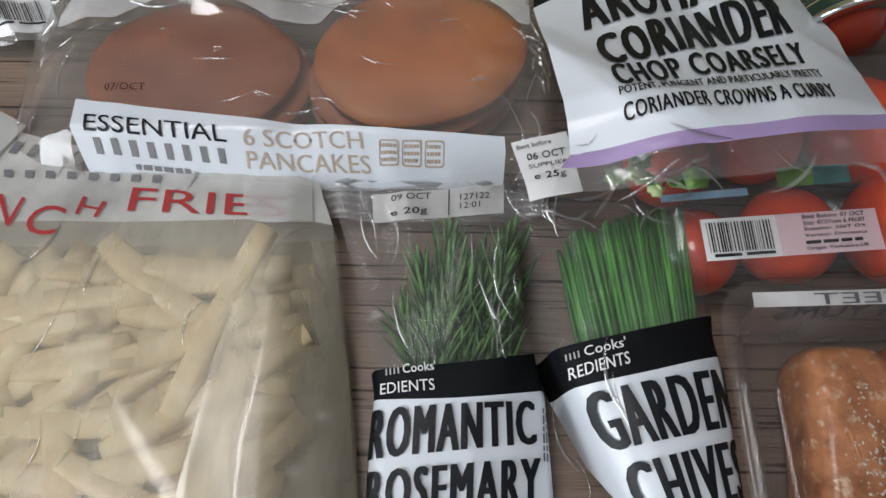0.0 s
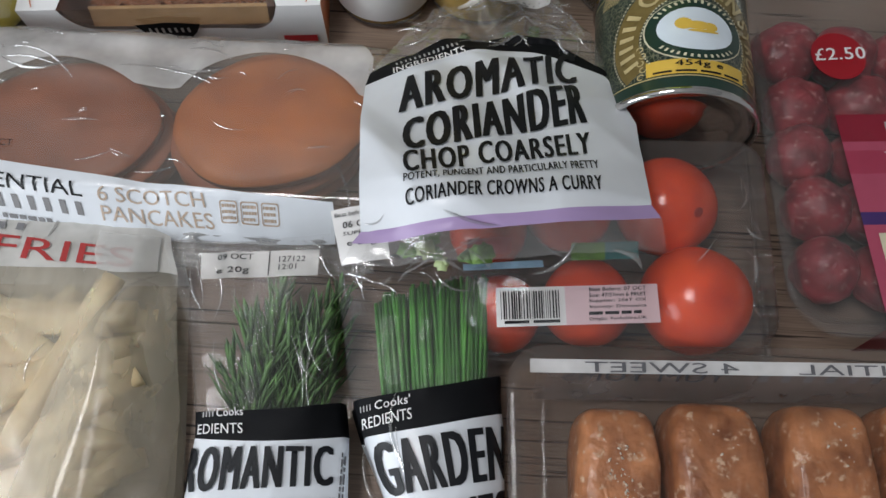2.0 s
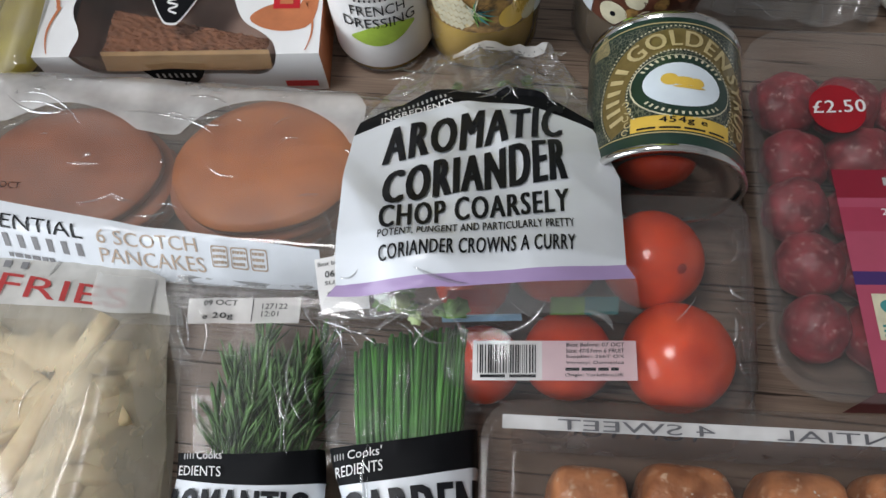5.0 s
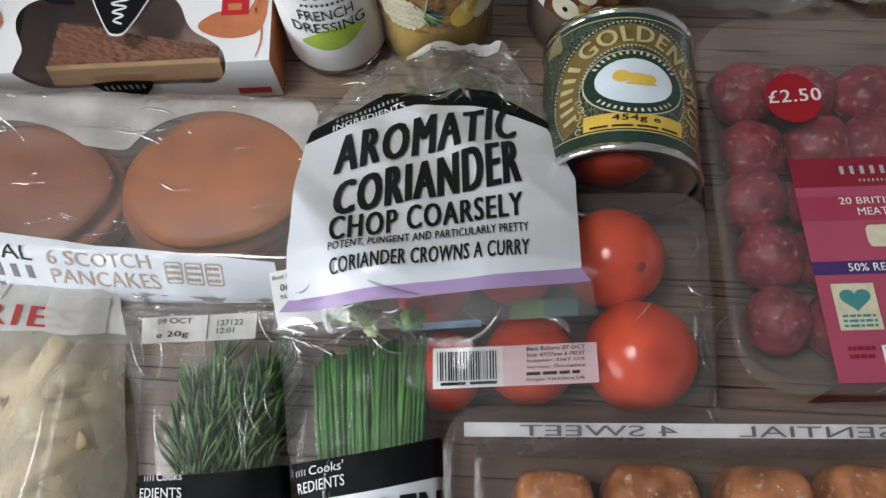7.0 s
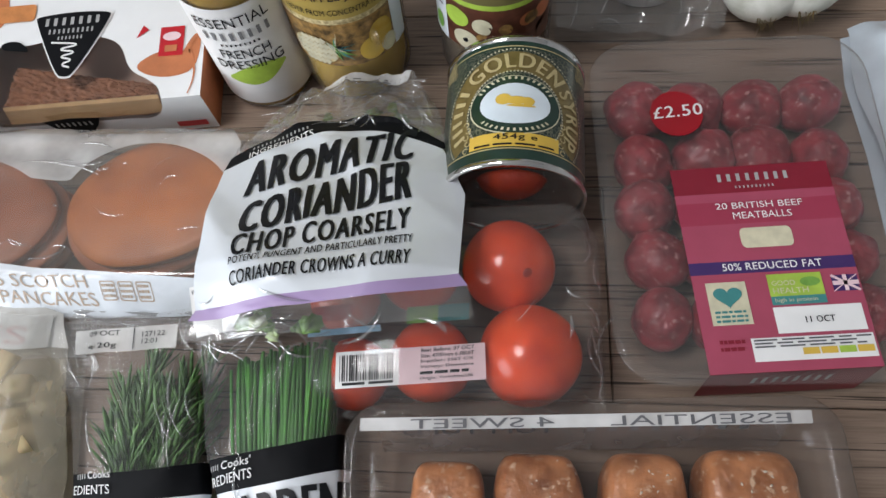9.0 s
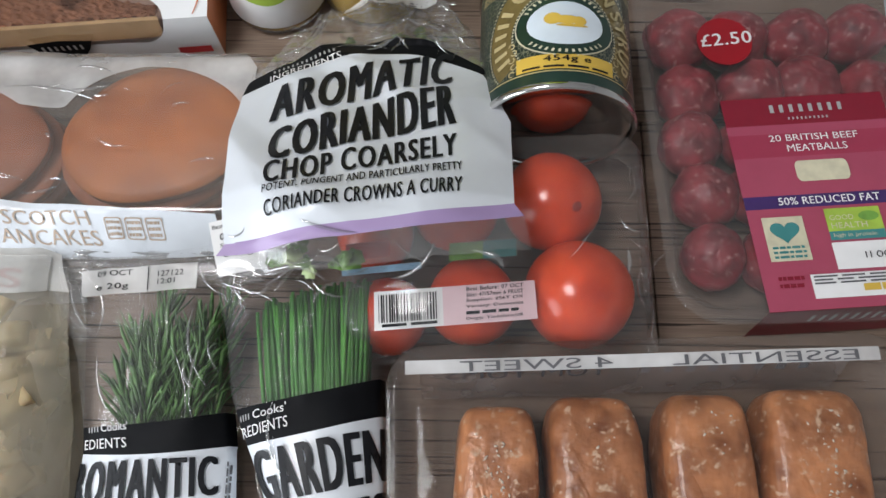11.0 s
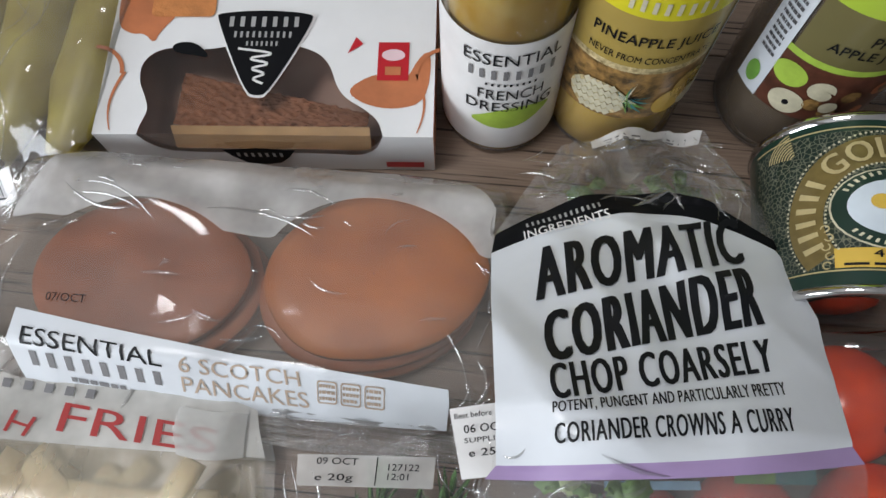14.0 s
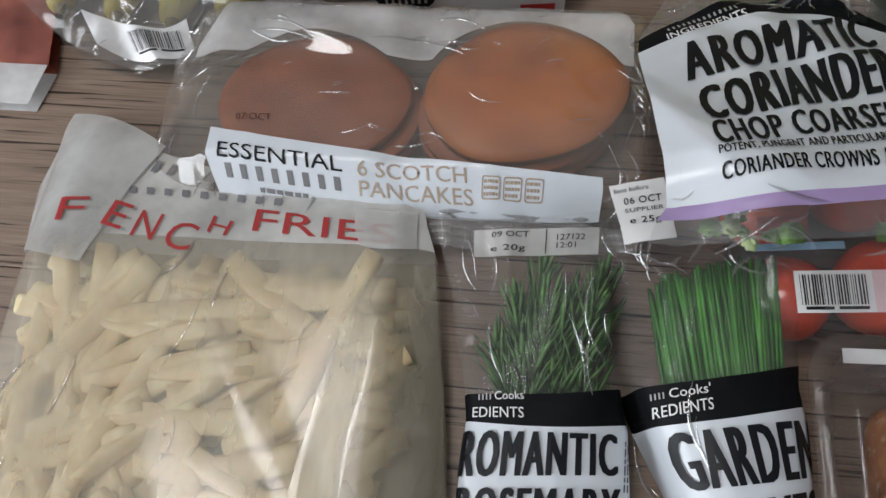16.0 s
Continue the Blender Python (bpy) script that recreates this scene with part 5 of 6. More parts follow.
for nm, v0, v1, ma in SLEEVE:
    part(nm, grid(sub(SL, 0, v0, 1, v1), 6, 2), ma, sleeve)
part("sleeve_front", grid(lambda u, v: SL(u, 0) + Vector((0, -0.004 * (1 - v), -0.036 * (1 - v))), 6, 3), MEATRED, sleeve)
part("brand_mark", bars(lambda u, v: SL(0.25 + 0.5 * u, 0) + Vector((0, -0.0022 + 0.0012 * v - 0.0006, -0.014 + 0.010 * v)), 8, 3), SOFTPAPER, sleeve)
part("brand_mark", bars(sub(SL, 0.27, 0.915, 0.75, 0.962, 0.0005), 8, 4), SOFTPAPER, sleeve)
part("brand_mark", bars(sub(SL, 0.38, 0.880, 0.64, 0.895, 0.0005), 10, 6), SOFTPAPER, sleeve)
part("lettering", words("20 BRITISH BEEF", sub(SL, 0.24, 0.775, 0.78, 0.807, 0.0005)), PAPER, sleeve, "white lettering")
part("lettering", words("MEATBALLS", sub(SL, 0.335, 0.722, 0.70, 0.757, 0.0005)), PAPER, sleeve, "white lettering")
part("lettering", words("50% REDUCED FAT", sub(SL, 0.20, 0.468, 0.80, 0.503, 0.0005), 0.006), PAPER, sleeve, "white lettering")
part("picture_shape", outline_plate([round_rect(0.35, 0.575, 0.67, 0.675, 0.03, 4)], sub(SL, 0, 0, 1, 1, 0.0005)), CREAM, sleeve, "plain white picture shape")
part("award_panel", grid(sub(SL, 0.075, 0.215, 0.315, 0.415, 0.0004), 2, 2), CREAM, sleeve, "cream award panel")
hs = sub(SL, 0.075, 0.215, 0.315, 0.415, 0.0008)
heart = [(0.5 + 0.36 * (16 * math.sin(a) ** 3) / 16, 0.66 + 0.27 * (13 * math.cos(a) - 5 * math.cos(2 * a) - 2 * math.cos(3 * a) - math.cos(4 * a)) / 16) for a in [6.2832 * k / 36 for k in range(36)]]
part("heart", outline_plate([heart], hs), TEAL, sleeve)
part("small_print", lines(sub(SL, 0.10, 0.222, 0.29, 0.285, 0.0008), 3, 8), TEAL, sleeve)
part("health_panel", grid(sub(SL, 0.45, 0.335, 0.775, 0.440, 0.0004), 2, 2), LIME, sleeve, "lime green panel")
part("health_panel_foot", grid(sub(SL, 0.45, 0.295, 0.775, 0.335, 0.0004), 2, 2), TEAL, sleeve)
part("lettering", words("GOOD", sub(SL, 0.47, 0.385, 0.61, 0.408, 0.0008), 0, 2), CREAM, sleeve)
part("lettering", words("HEALTH", sub(SL, 0.47, 0.347, 0.68, 0.373, 0.0008), 0, 2), CREAM, sleeve)
part("lettering", words("high in protein", sub(SL, 0.47, 0.302, 0.72, 0.325, 0.0008), 0, 1), CREAM, sleeve)
part("leaf_mark", disc_on(lambda x, y: sub(SL, 0, 0, 1, 1, 0.0008)(x, y), 0.70, 0.398, 0.06, 0.022), GREEN, sleeve)
part("flag_mark", grid(sub(SL, 0.83, 0.345, 0.985, 0.420, 0.0004), 2, 2), VIOLET, sleeve)
bm = bmesh.new()
for a, b in (((0.83, 0.345), (0.985, 0.420)), ((0.83, 0.420), (0.985, 0.345))):
    d = 0.010
    fnq = lambda u, v: SL(a[0] + (b[0] - a[0]) * u + d * (v - 0.5), a[1] + (b[1] - a[1]) * u + d * (v - 0.5)) + Vector((0, 0, 0.0007))
    grid(fnq, 2, 1, bm)
grid(sub(SL, 0.895, 0.345, 0.918, 0.420, 0.0009), 1, 1, bm)
grid(sub(SL, 0.83, 0.372, 0.985, 0.392, 0.0009), 1, 1, bm)
part("flag_cross", bm, PINK, sleeve)
part("date_panel", grid(sub(SL, 0.445, 0.165, 0.965, 0.285, 0.0004), 2, 2), PAPER, sleeve, "white date panel")
part("lettering", words("11 OCT", sub(SL, 0.62, 0.208, 0.79, 0.237, 0.0008), 0.01, 2), INK, sleeve)
part("nutrition_panel", grid(sub(SL, 0.275, 0.045, 0.985, 0.150, 0.0004), 2, 2), PAPER, sleeve, "white nutrition table")
for k in range(4):
    part("traffic_cell", grid(sub(SL, 0.56 + 0.105 * k, 0.068, 0.655 + 0.105 * k, 0.098, 0.0008), 1, 1), LIME if k == 2 else AMBER, sleeve)
part("small_print", lines(sub(SL, 0.29, 0.102, 0.97, 0.146, 0.0008), 3, 12), GREYINK, sleeve)
part("bracket_mark", lines(sub(SL, 0.09, 0.09, 0.24, 0.155, 0.0006), 2, 14), MEATRED, sleeve)
sticker = thing("price_sticker", "round red price sticker on the tray film", "sticker", (0.31, 0.266, 0.0398))
part("disc", disc_on(lambda x, y: Vector((x, y, 0.0400)), 0.3105, 0.2665, 0.0152, 0.0152), PRICE, sticker)
part("lettering", words("£2.50", quad((0.2975, 0.2622), (0.3255, 0.2655), (0.3250, 0.2732), (0.2970, 0.2700), lambda x, y: 0.0405), 0.010), PAPER, sticker, "white lettering")

rng = random.Random(5)
for r, y in enumerate((0.2800, 0.2455, 0.2130, 0.1800, 0.1450)):
    for c, x in enumerate((0.2945, 0.3290, 0.3640, 0.3985)):
        ob = tagged(new("meatball"), "raw minced beef meatball inside the clear tray", "meatball", "meatballs in the tray")
        cx, cy = x + rng.uniform(-0.002, 0.002) + 0.0035 * (2 - r) * -1 * 0.4, y + rng.uniform(-0.002, 0.002) + 0.0015 * c
        ob.matrix_basis = pose(cx, cy, 0.0018)
        sx, sy, sd, turn = rng.uniform(0.95, 1.12), rng.uniform(0.9, 1.05), rng.uniform(0, 50), rng.uniform(0, 3)

        def shape(d):
            rr = 0.0180 * (1 + 0.10 * noise.noise(d * 1.6 + Vector((sd, 0, 0))) + 0.05 * noise.noise(d * 5 + Vector((0, sd, 0))) + 0.035 * noise.noise(d * 13 + Vector((0, sd, 0))))
            px, py = d.x * sx * rr, d.y * sy * rr
            return Vector((cx + px * math.cos(turn) - py * math.sin(turn), cy + px * math.sin(turn) + py * math.cos(turn), 0.0020 + 0.0170 + d.z * rr * 0.93))
        part("ball", blob(shape, 44, 30), MEAT, ob)


# ---- tray of glazed dough twists ----
ytray = thing("pastry_tray", "clear plastic tray of glazed pastries with a label seen from behind", "pastry tray", (0.25, 0.02, 0.0))


def slant(x0, y0, x1, y1, r, z):
    m = pose(0.25, 0.09, 0, 0, 0, 2.6)
    return [m @ Vector((px - 0.25, py - 0.09, z)) for px, py in round_rect(x0, y0, x1, y1, r, 6)]


part("tray", loft([slant(0.152, -0.115, 0.352, 0.076, 0.014, 0.0012), slant(0.147, -0.120, 0.357, 0.082, 0.016, 0.010), slant(0.138, -0.128, 0.366, 0.091, 0.016, 0.040),
                   slant(0.130, -0.135, 0.376, 0.098, 0.020, 0.0405), slant(0.130, -0.135, 0.376, 0.098, 0.020, 0.039)]), PASTRYTRAY, ytray)
part("lid", loft([slant(0.1305, -0.1345, 0.3755, 0.0975, 0.020, 0.0410), slant(0.137, -0.129, 0.368, 0.0915, 0.017, 0.0415), slant(0.141, -0.125, 0.364, 0.0885, 0.016, 0.0500), slant(0.146, -0.12, 0.359, 0.084, 0.014, 0.0515)], False, True), PASTRYLID, ytray)
YM = pose(0.25, 0.09, 0, 0, 0, 2.6)


def on_back(u, v):
    """The back wall of the tray, from its foot to its rim."""
    return YM @ Vector((0.146 - 0.25 + 0.208 * u, 0.0775 - 0.09 + 0.0125 * v, 0.009 + 0.0305 * v))


part("label_white", grid(lambda u, v: YM @ Vector((-0.110 + 0.217 * u, -0.0075 + 0.0062 * v, 0.0522 + 0.0004 * v)), 8, 2), WHITEFILM, ytray, "white back of the label")
part("label_clear", grid(lambda u, v: on_back(u, v) + Vector((0, -0.0006, 0.0002)), 8, 4), LABELBACK, ytray, "translucent back of the label")
part("lettering", words("ESSENTIAL", lambda u, v: YM @ Vector((0.012 + 0.085 * u, -0.0071 + 0.0048 * v, 0.0530)), 0, 3, True), GREYINK, ytray, "mirrored grey lettering")
part("lettering", words("4 SWEET", lambda u, v: YM @ Vector((-0.085 + 0.07 * u, -0.0071 + 0.0048 * v, 0.0530)), 0, 3, True), GREYINK, ytray, "mirrored grey lettering")
part("brand_mark", bars(lambda u, v: on_back(0.50 + 0.42 * u, 0.60 + 0.26 * v) + Vector((0, -0.0016, 0.0006)), 8, 9), SOFTINK, ytray)
part("lettering", words("YUM YUMS", lambda u, v: on_back(0.06 + 0.38 * u, 0.60 + 0.26 * v) + Vector((0, -0.0016, 0.0006)), 0, 3, True), GREYINK, ytray, "mirrored grey lettering")

for k, (x, w, top) in enumerate(((0.1810, 0.0385, 0.0665), (0.2285, 0.0440, 0.0715), (0.2815, 0.0420, 0.0735), (0.3300, 0.0480, 0.0765))):
    ob = tagged(new("glazed_pastry"), "golden-brown glazed dough twist with sugary crust in the tray", "pastry", "pastries in the tray")
    yc, hl = top - 0.068, 0.068
    ob.matrix_basis = pose(x, yc, 0.003)

    def shape(d, x=x, yc=yc, hl=hl, w=w, k=k):
        f = lambda t, p: math.copysign(abs(t) ** p, t)
        px, py, pz = f(d.x, 0.36) * w / 2, f(d.y, 0.30) * hl, f(d.z, 0.48) * 0.0205
        wob = 1 + 0.05 * noise.noise((px * 40 + k * 7, py * 40, pz * 60)) + 0.018 * noise.noise((px * 190, py * 150 + k, pz * 60)) + 0.014 * noise.noise((px * 520, py * 520 + k, pz * 200))
        px += 0.0015 * math.sin(py * 38 + k * 1.7)
        return Vector((x + px * wob - 0.03 * py * (k - 1.5) * 0.4, yc + py, 0.0235 + pz * wob))
    part("dough", blob(shape, 96, 70), YUM, ob)
    bm = bmesh.new()
    q = random.Random(40 + k)
    for j in range(130):
        gx, gy = max(-0.42, min(0.42, q.gauss(0.02, 0.15))) * w, (0.25 + q.gauss(0, 0.26)) * hl
        gz = 0.0235 + 0.0205 * (1 - min(0.9, abs(gx / (w / 2))) ** 3.6) ** 0.55
        s = q.uniform(0.0002, 0.00055)
        bmesh.ops.create_icosphere(bm, subdivisions=1, radius=s, matrix=Matrix.Translation((x + gx, yc + gy, gz - s * 0.2)) @ pose(0, 0, 0, 0, 0, q.uniform(0, 180)) @ Matrix.Diagonal((2.2, 1.2, 0.35, 1)))
    part("sugar_crust", bm, SUGAR, ob, "white sugar flakes")


# ---- cheesecake carton ----
carton = thing("cheesecake_carton", "white carton with a shaped window showing a brown cheesecake", "carton", (-0.07, 0.33, 0.0))
CM = pose(-0.0655, 0.2745, 0, 0, 0, 5.3)
CWH, CD, CH = 0.0855, 0.150, 0.038


def on_top(x, y):
    return CM @ Vector((x, y, CH))


def on_front(x, y):
    return CM @ Vector((x, 0.0, CH + y))


WIN = [(-0.063, 0.0), (-0.062, 0.006), (-0.059, 0.014), (-0.062, 0.022), (-0.066, 0.030), (-0.067, 0.040), (-0.062, 0.048), (-0.052, 0.0515), (-0.042, 0.0500), (-0.030, 0.0505), (-0.016, 0.054), (0.0, 0.0545), (0.014, 0.053), (0.026, 0.048), (0.032, 0.040), (0.035, 0.030), (0.040, 0.022), (0.050, 0.016), (0.058, 0.009), (0.0605, 0.0)]
inner = rounded(WIN, 2, False)
part("top_panel", outline_plate([[(-CWH, 0.0)] + inner + [(CWH, 0.0), (CWH, CD), (-CWH, CD)]], on_top), CARD, carton, smooth=False)
FW = [(-0.063, 0.0), (-0.061, -0.008), (-0.055, -0.015), (-0.046, -0.0185), (0.034, -0.0185), (0.046, -0.021), (0.056, -0.014), (0.0605, 0.0)]
part("front_panel", outline_plate([[(-CWH, 0.0)] + rounded(FW, 2, False) + [(CWH, 0.0), (CWH, -CH + 0.0012), (-CWH, -CH + 0.0012)]], on_front), CARD, carton, smooth=False)
for sx in (-1, 1):
    part("side_panel", grid(lambda u, v: CM @ Vector((sx * CWH, CD * u, 0.0012 + (CH - 0.0012) * v)), 2, 1), TAN if sx > 0 else CARD, carton, smooth=False)
part("bottom_panel", grid(lambda u, v: CM @ Vector((-CWH + 2 * CWH * u, CD * v, 0.0012)), 1, 1), TRAYBROWN, carton, smooth=False)
part("back_panel", grid(lambda u, v: CM @ Vector((-CWH + 2 * CWH * u, CD, 0.0012 + (CH - 0.0012) * v)), 1, 1), CARD, carton, smooth=False)
part("inner_tray", loft([[CM @ Vector((px, py, z)) for px, py in round_rect(x0, y0, x1, y1, 0.01, 4)] for x0, y0, x1, y1, z in ((-0.07, 0.006, 0.07, 0.10, 0.004), (-0.075, 0.002, 0.075, 0.11, 0.020))]), TRAYBROWN, carton)
part("window_film", grid(lambda u, v: CM @ Vector((-0.072 + 0.144 * u, 0.001 + 0.058 * v, CH - 0.0012)), 12, 6), CLEAR, carton)
part("window_film", grid(lambda u, v: CM @ Vector((-0.072 + 0.144 * u, 0.0012, CH - 0.025 + 0.0235 * v)), 12, 3), CLEAR, carton)
cakeob = thing("cheesecake", "slice of cheesecake with a brown crumb top inside the carton", "cake", (-0.06, 0.29, 0.006))


def cake_at(x, y, z):
    return CM @ Vector((x, y, z))


bm = bmesh.new()
grid(lambda u, v: cake_at(-0.050 + 0.101 * u, 0.012 + (0.034 - 0.024 * u) * v, 0.0265 - 0.004 * v + 0.0030 * noise.noise((u * 30, v * 14, 3)) + 0.0022 * noise.noise((u * 70, v * 34, 5))), 80, 34, bm)
part("crumb_top", bm, CAKETOP, cakeob, "dark crumb topping")
part("cream_side", grid(lambda u, v: cake_at(-0.052 + 0.104 * u, 0.0035 + 0.0085 * v, 0.0085 + 0.0175 * v), 30, 4), CAKESIDE, cakeob, "pale cream side")
part("base", loft([[cake_at(x, y, z) for x, y in ((-0.053, 0.003), (0.053, 0.003), (0.053, 0.014), (-0.053, 0.050))] for z in (0.0042, 0.0088)], True, True), TAN, cakeob)
badge = [(-0.031, 0.090), (-0.029, 0.0925), (-0.005, 0.0945), (0.019, 0.0925), (0.0215, 0.089), (0.001, 0.0435), (-0.005, 0.0420), (-0.011, 0.0445)]
badge = rounded(badge, 2)
bt = lambda off: (lambda x, y: on_top(x, y - 0.020) + Vector((0, 0, off)))
part("badge_edge", outline_plate([[(-0.005 + (x + 0.005) * 1.06, 0.070 + (y - 0.070) * 1.05) for x, y in badge]], bt(0.0006)), PAPER, carton)
part("badge", outline_plate([badge], bt(0.001)), BLACK, carton, "black brand badge")
part("badge_mark", bars(box_on(bt(0.0014), -0.025, 0.083, 0.015, 0.0905), 7, 3), SOFTPAPER, carton)
part("badge_mark", bars(box_on(bt(0.0014), -0.021, 0.0765, 0.011, 0.0810), 10, 4), SOFTPAPER, carton)
part("badge_mark", bars(box_on(bt(0.0014), -0.014, 0.0715, 0.004, 0.0748), 7, 5), SOFTPAPER, carton)
bm = bmesh.new()
pts = rounded([(-0.005 + (0.012 - 0.0013 * k) * (1 if k % 2 else -1), 0.0700 - 0.0030 * k) for k in range(8)], 3, False)
for a, b in zip(pts, pts[1:]):
    dx, dy = b[0] - a[0], b[1] - a[1]
    L = math.hypot(dx, dy)
    ox, oy = -dy / L * 0.0007, dx / L * 0.0007
    grid(lambda u, v: bt(0.0014)(a[0] + dx * u + ox * (2 * v - 1), a[1] + dy * u + oy * (2 * v - 1)), 2, 1, bm)
part("badge_squiggle", bm, PAPER, carton)
fb = [(-0.024, 0.004 - 0.0175), (-0.005, -0.0115), (0.014, 0.004 - 0.0175), (0.010, -0.021), (0.004, -0.0280), (-0.005, -0.0300), (-0.014, -0.0280), (-0.020, -0.021)]
part("front_badge", outline_plate([fb], lambda x, y: on_front(x, y) + CM.to_3x3() @ Vector((0, -0.0010, 0))), BLACK, carton)
part("badge_mark", bars(lambda u, v: on_front(-0.018 + 0.026 * u, -0.0205 + 0.005 * v) + CM.to_3x3() @ Vector((0, -0.0015, 0)), 7, 6), SOFTPAPER, carton)
part("sachet_print", grid(box_on(bt(0.0006), 0.056, 0.052, 0.072, 0.075), 2, 2), BRICKRED, carton, "red sachet print")
part("sachet_mark", disc_on(bt(0.001), 0.064, 0.067, 0.006, 0.0035), PINK, carton)
part("sachet_mark", grid(box_on(bt(0.001), 0.060, 0.055, 0.068, 0.060), 2, 1), TAN, carton)
part("splash_print", outline_plate([rounded([(0.040, 0.046), (0.050, 0.038), (0.066, 0.035), (0.082, 0.040), (0.084, 0.070), (0.078, 0.068), (0.070, 0.050), (0.060, 0.056), (0.052, 0.055)], 2)], bt(0.0003)), TAN, carton, "orange splash print")
part("splash_print", outline_plate([rounded([(-0.084, 0.085), (-0.075, 0.079), (-0.068, 0.080), (-0.062, 0.073), (-0.060, 0.081), (-0.050, 0.094), (-0.055, 0.12), (-0.084, 0.12)], 2)], bt(0.0003)), TAN, carton, "orange splash print")
part("biscuit_print", outline_plate([round_rect(-0.066, 0.090, -0.032, 0.104, 0.003, 3)], bt(0.0008)), BISCUIT, carton, "biscuit picture")
part("drop_print", outline_plate([rounded([(-0.052, 0.072), (-0.048, 0.0745), (-0.040, 0.074), (-0.034, 0.069), (-0.032, 0.0645), (-0.038, 0.066), (-0.047, 0.067), (-0.051, 0.069)], 2)], bt(0.0006)), BLACK, carton)
part("drop_print", outline_plate([[(0.040, 0.068), (0.044, 0.078), (0.048, 0.074)]], bt(0.0006)), BRICKRED, carton)
for sx in (-1, 1):
    part("curl_print", grid(arc_on(bt(0.0006), sx * 0.092, 0.055, 0.0150, 0.0172, 90 if sx < 0 else 95, 0 if sx < 0 else 190), 12, 1), TAN, carton)
    part("curl_print", grid(lambda u, v: bt(0.0006)(sx * (0.0755 + 0.0045 * math.sin(2.8 * u)) * 1.0, 0.056 - 0.034 * u) + Vector((0.0014 * v * (1 - u) + 0.0006 * v, 0, 0)), 12, 1), TAN, carton)
part("front_tab", grid(lambda u, v: on_front(0.060 + 0.020 * u, -0.032 + 0.006 * v) + CM.to_3x3() @ Vector((0, -0.0008, 0)), 1, 1), BRICKRED, carton)


# ---- bottles standing at the back ----
def bottle(name, label, m, profile, ma, parts_fn):
    ob = thing(name, label, "bottle", tuple(m.translation.xy) + (0.0,), "bottles behind the herbs")
    part("contents", lathe([(0.0, profile[0][1] + 0.001)] + [(r - 0.0016, h + (0.001 if k == 0 else 0)) for k, (r, h) in enumerate(profile)], m, 56), ma, ob)
    part("glass", lathe([(0.0, profile[0][1])] + profile, m, 56), MOULDED, ob, "clear bottle wall")
    parts_fn(ob)
    return ob


DR = 0.0305
DM = pose(0.0500, 0.3260, 0.0005, 90, 0, 0)


def on_bottle(m, radius, foot, off, shift=0.0, rise=0.0):
    """The printed side of an upright bottle: artwork coordinates, enlarged to the label's height above the foot."""
    side = wrap(m, radius, off)
    return lambda x, y: side(x + shift, foot + 1.62 * (y + rise * x))




def dressing_parts(ob):
    w0, w1 = on_bottle(DM, DR, 0.0165, 0.0006), on_bottle(DM, DR, 0.0165, 0.0012, 0.005, 0.03)
    part("label", grid(box_on(w0, -0.044, -0.0045, 0.044, 0.0520), 44, 8), PAPER, ob, "white paper label")
    part("lettering", words("ESSENTIAL", box_on(w1, -0.0235, 0.0425, 0.0235, 0.0475)), INK, ob)
    part("brand_mark", bars(box_on(w1, -0.0225, 0.0355, 0.0225, 0.0405), 8, 4), SOFTINK, ob)
    part("small_print", bars(box_on(w1, -0.013, 0.0325, 0.013, 0.0340), 9, 5), INK, ob)
    part("lettering", words("FRENCH", box_on(w1, -0.0155, 0.0255, 0.0165, 0.0305)), INK, ob)
    part("lettering", words("DRESSING", box_on(w1, -0.0215, 0.0190, 0.0225, 0.0240)), INK, ob)
    bm = bmesh.new()
    grid(lambda u, v: w1(-0.018 + 0.040 * u, 0.0130 + 0.004 * u + (2 * v - 1) * 0.0058 * math.sin(math.pi * min(1, 0.04 + 0.93 * u))), 20, 6, bm)
    part("leaf_print", bm, LIME, ob, "green leaf print")


bottle("dressing_bottle", "glass bottle of yellow dressing with a white label, standing upright", DM,
       [(0.024, 0.0), (0.0285, 0.0010), (DR, 0.004), (DR, 0.150), (DR - 0.001, 0.158), (0.027, 0.168), (0.020, 0.188), (0.0140, 0.205), (0.0135, 0.225), (0.0160, 0.226), (0.0160, 0.245)], DRESSING, dressing_parts)

PM = pose(0.1105, 0.3370, 0.0005, 90, 0, 0)


def pine_r(y):
    return 0.0358 + 0.005 * min(max(y, 0.0), 0.17)


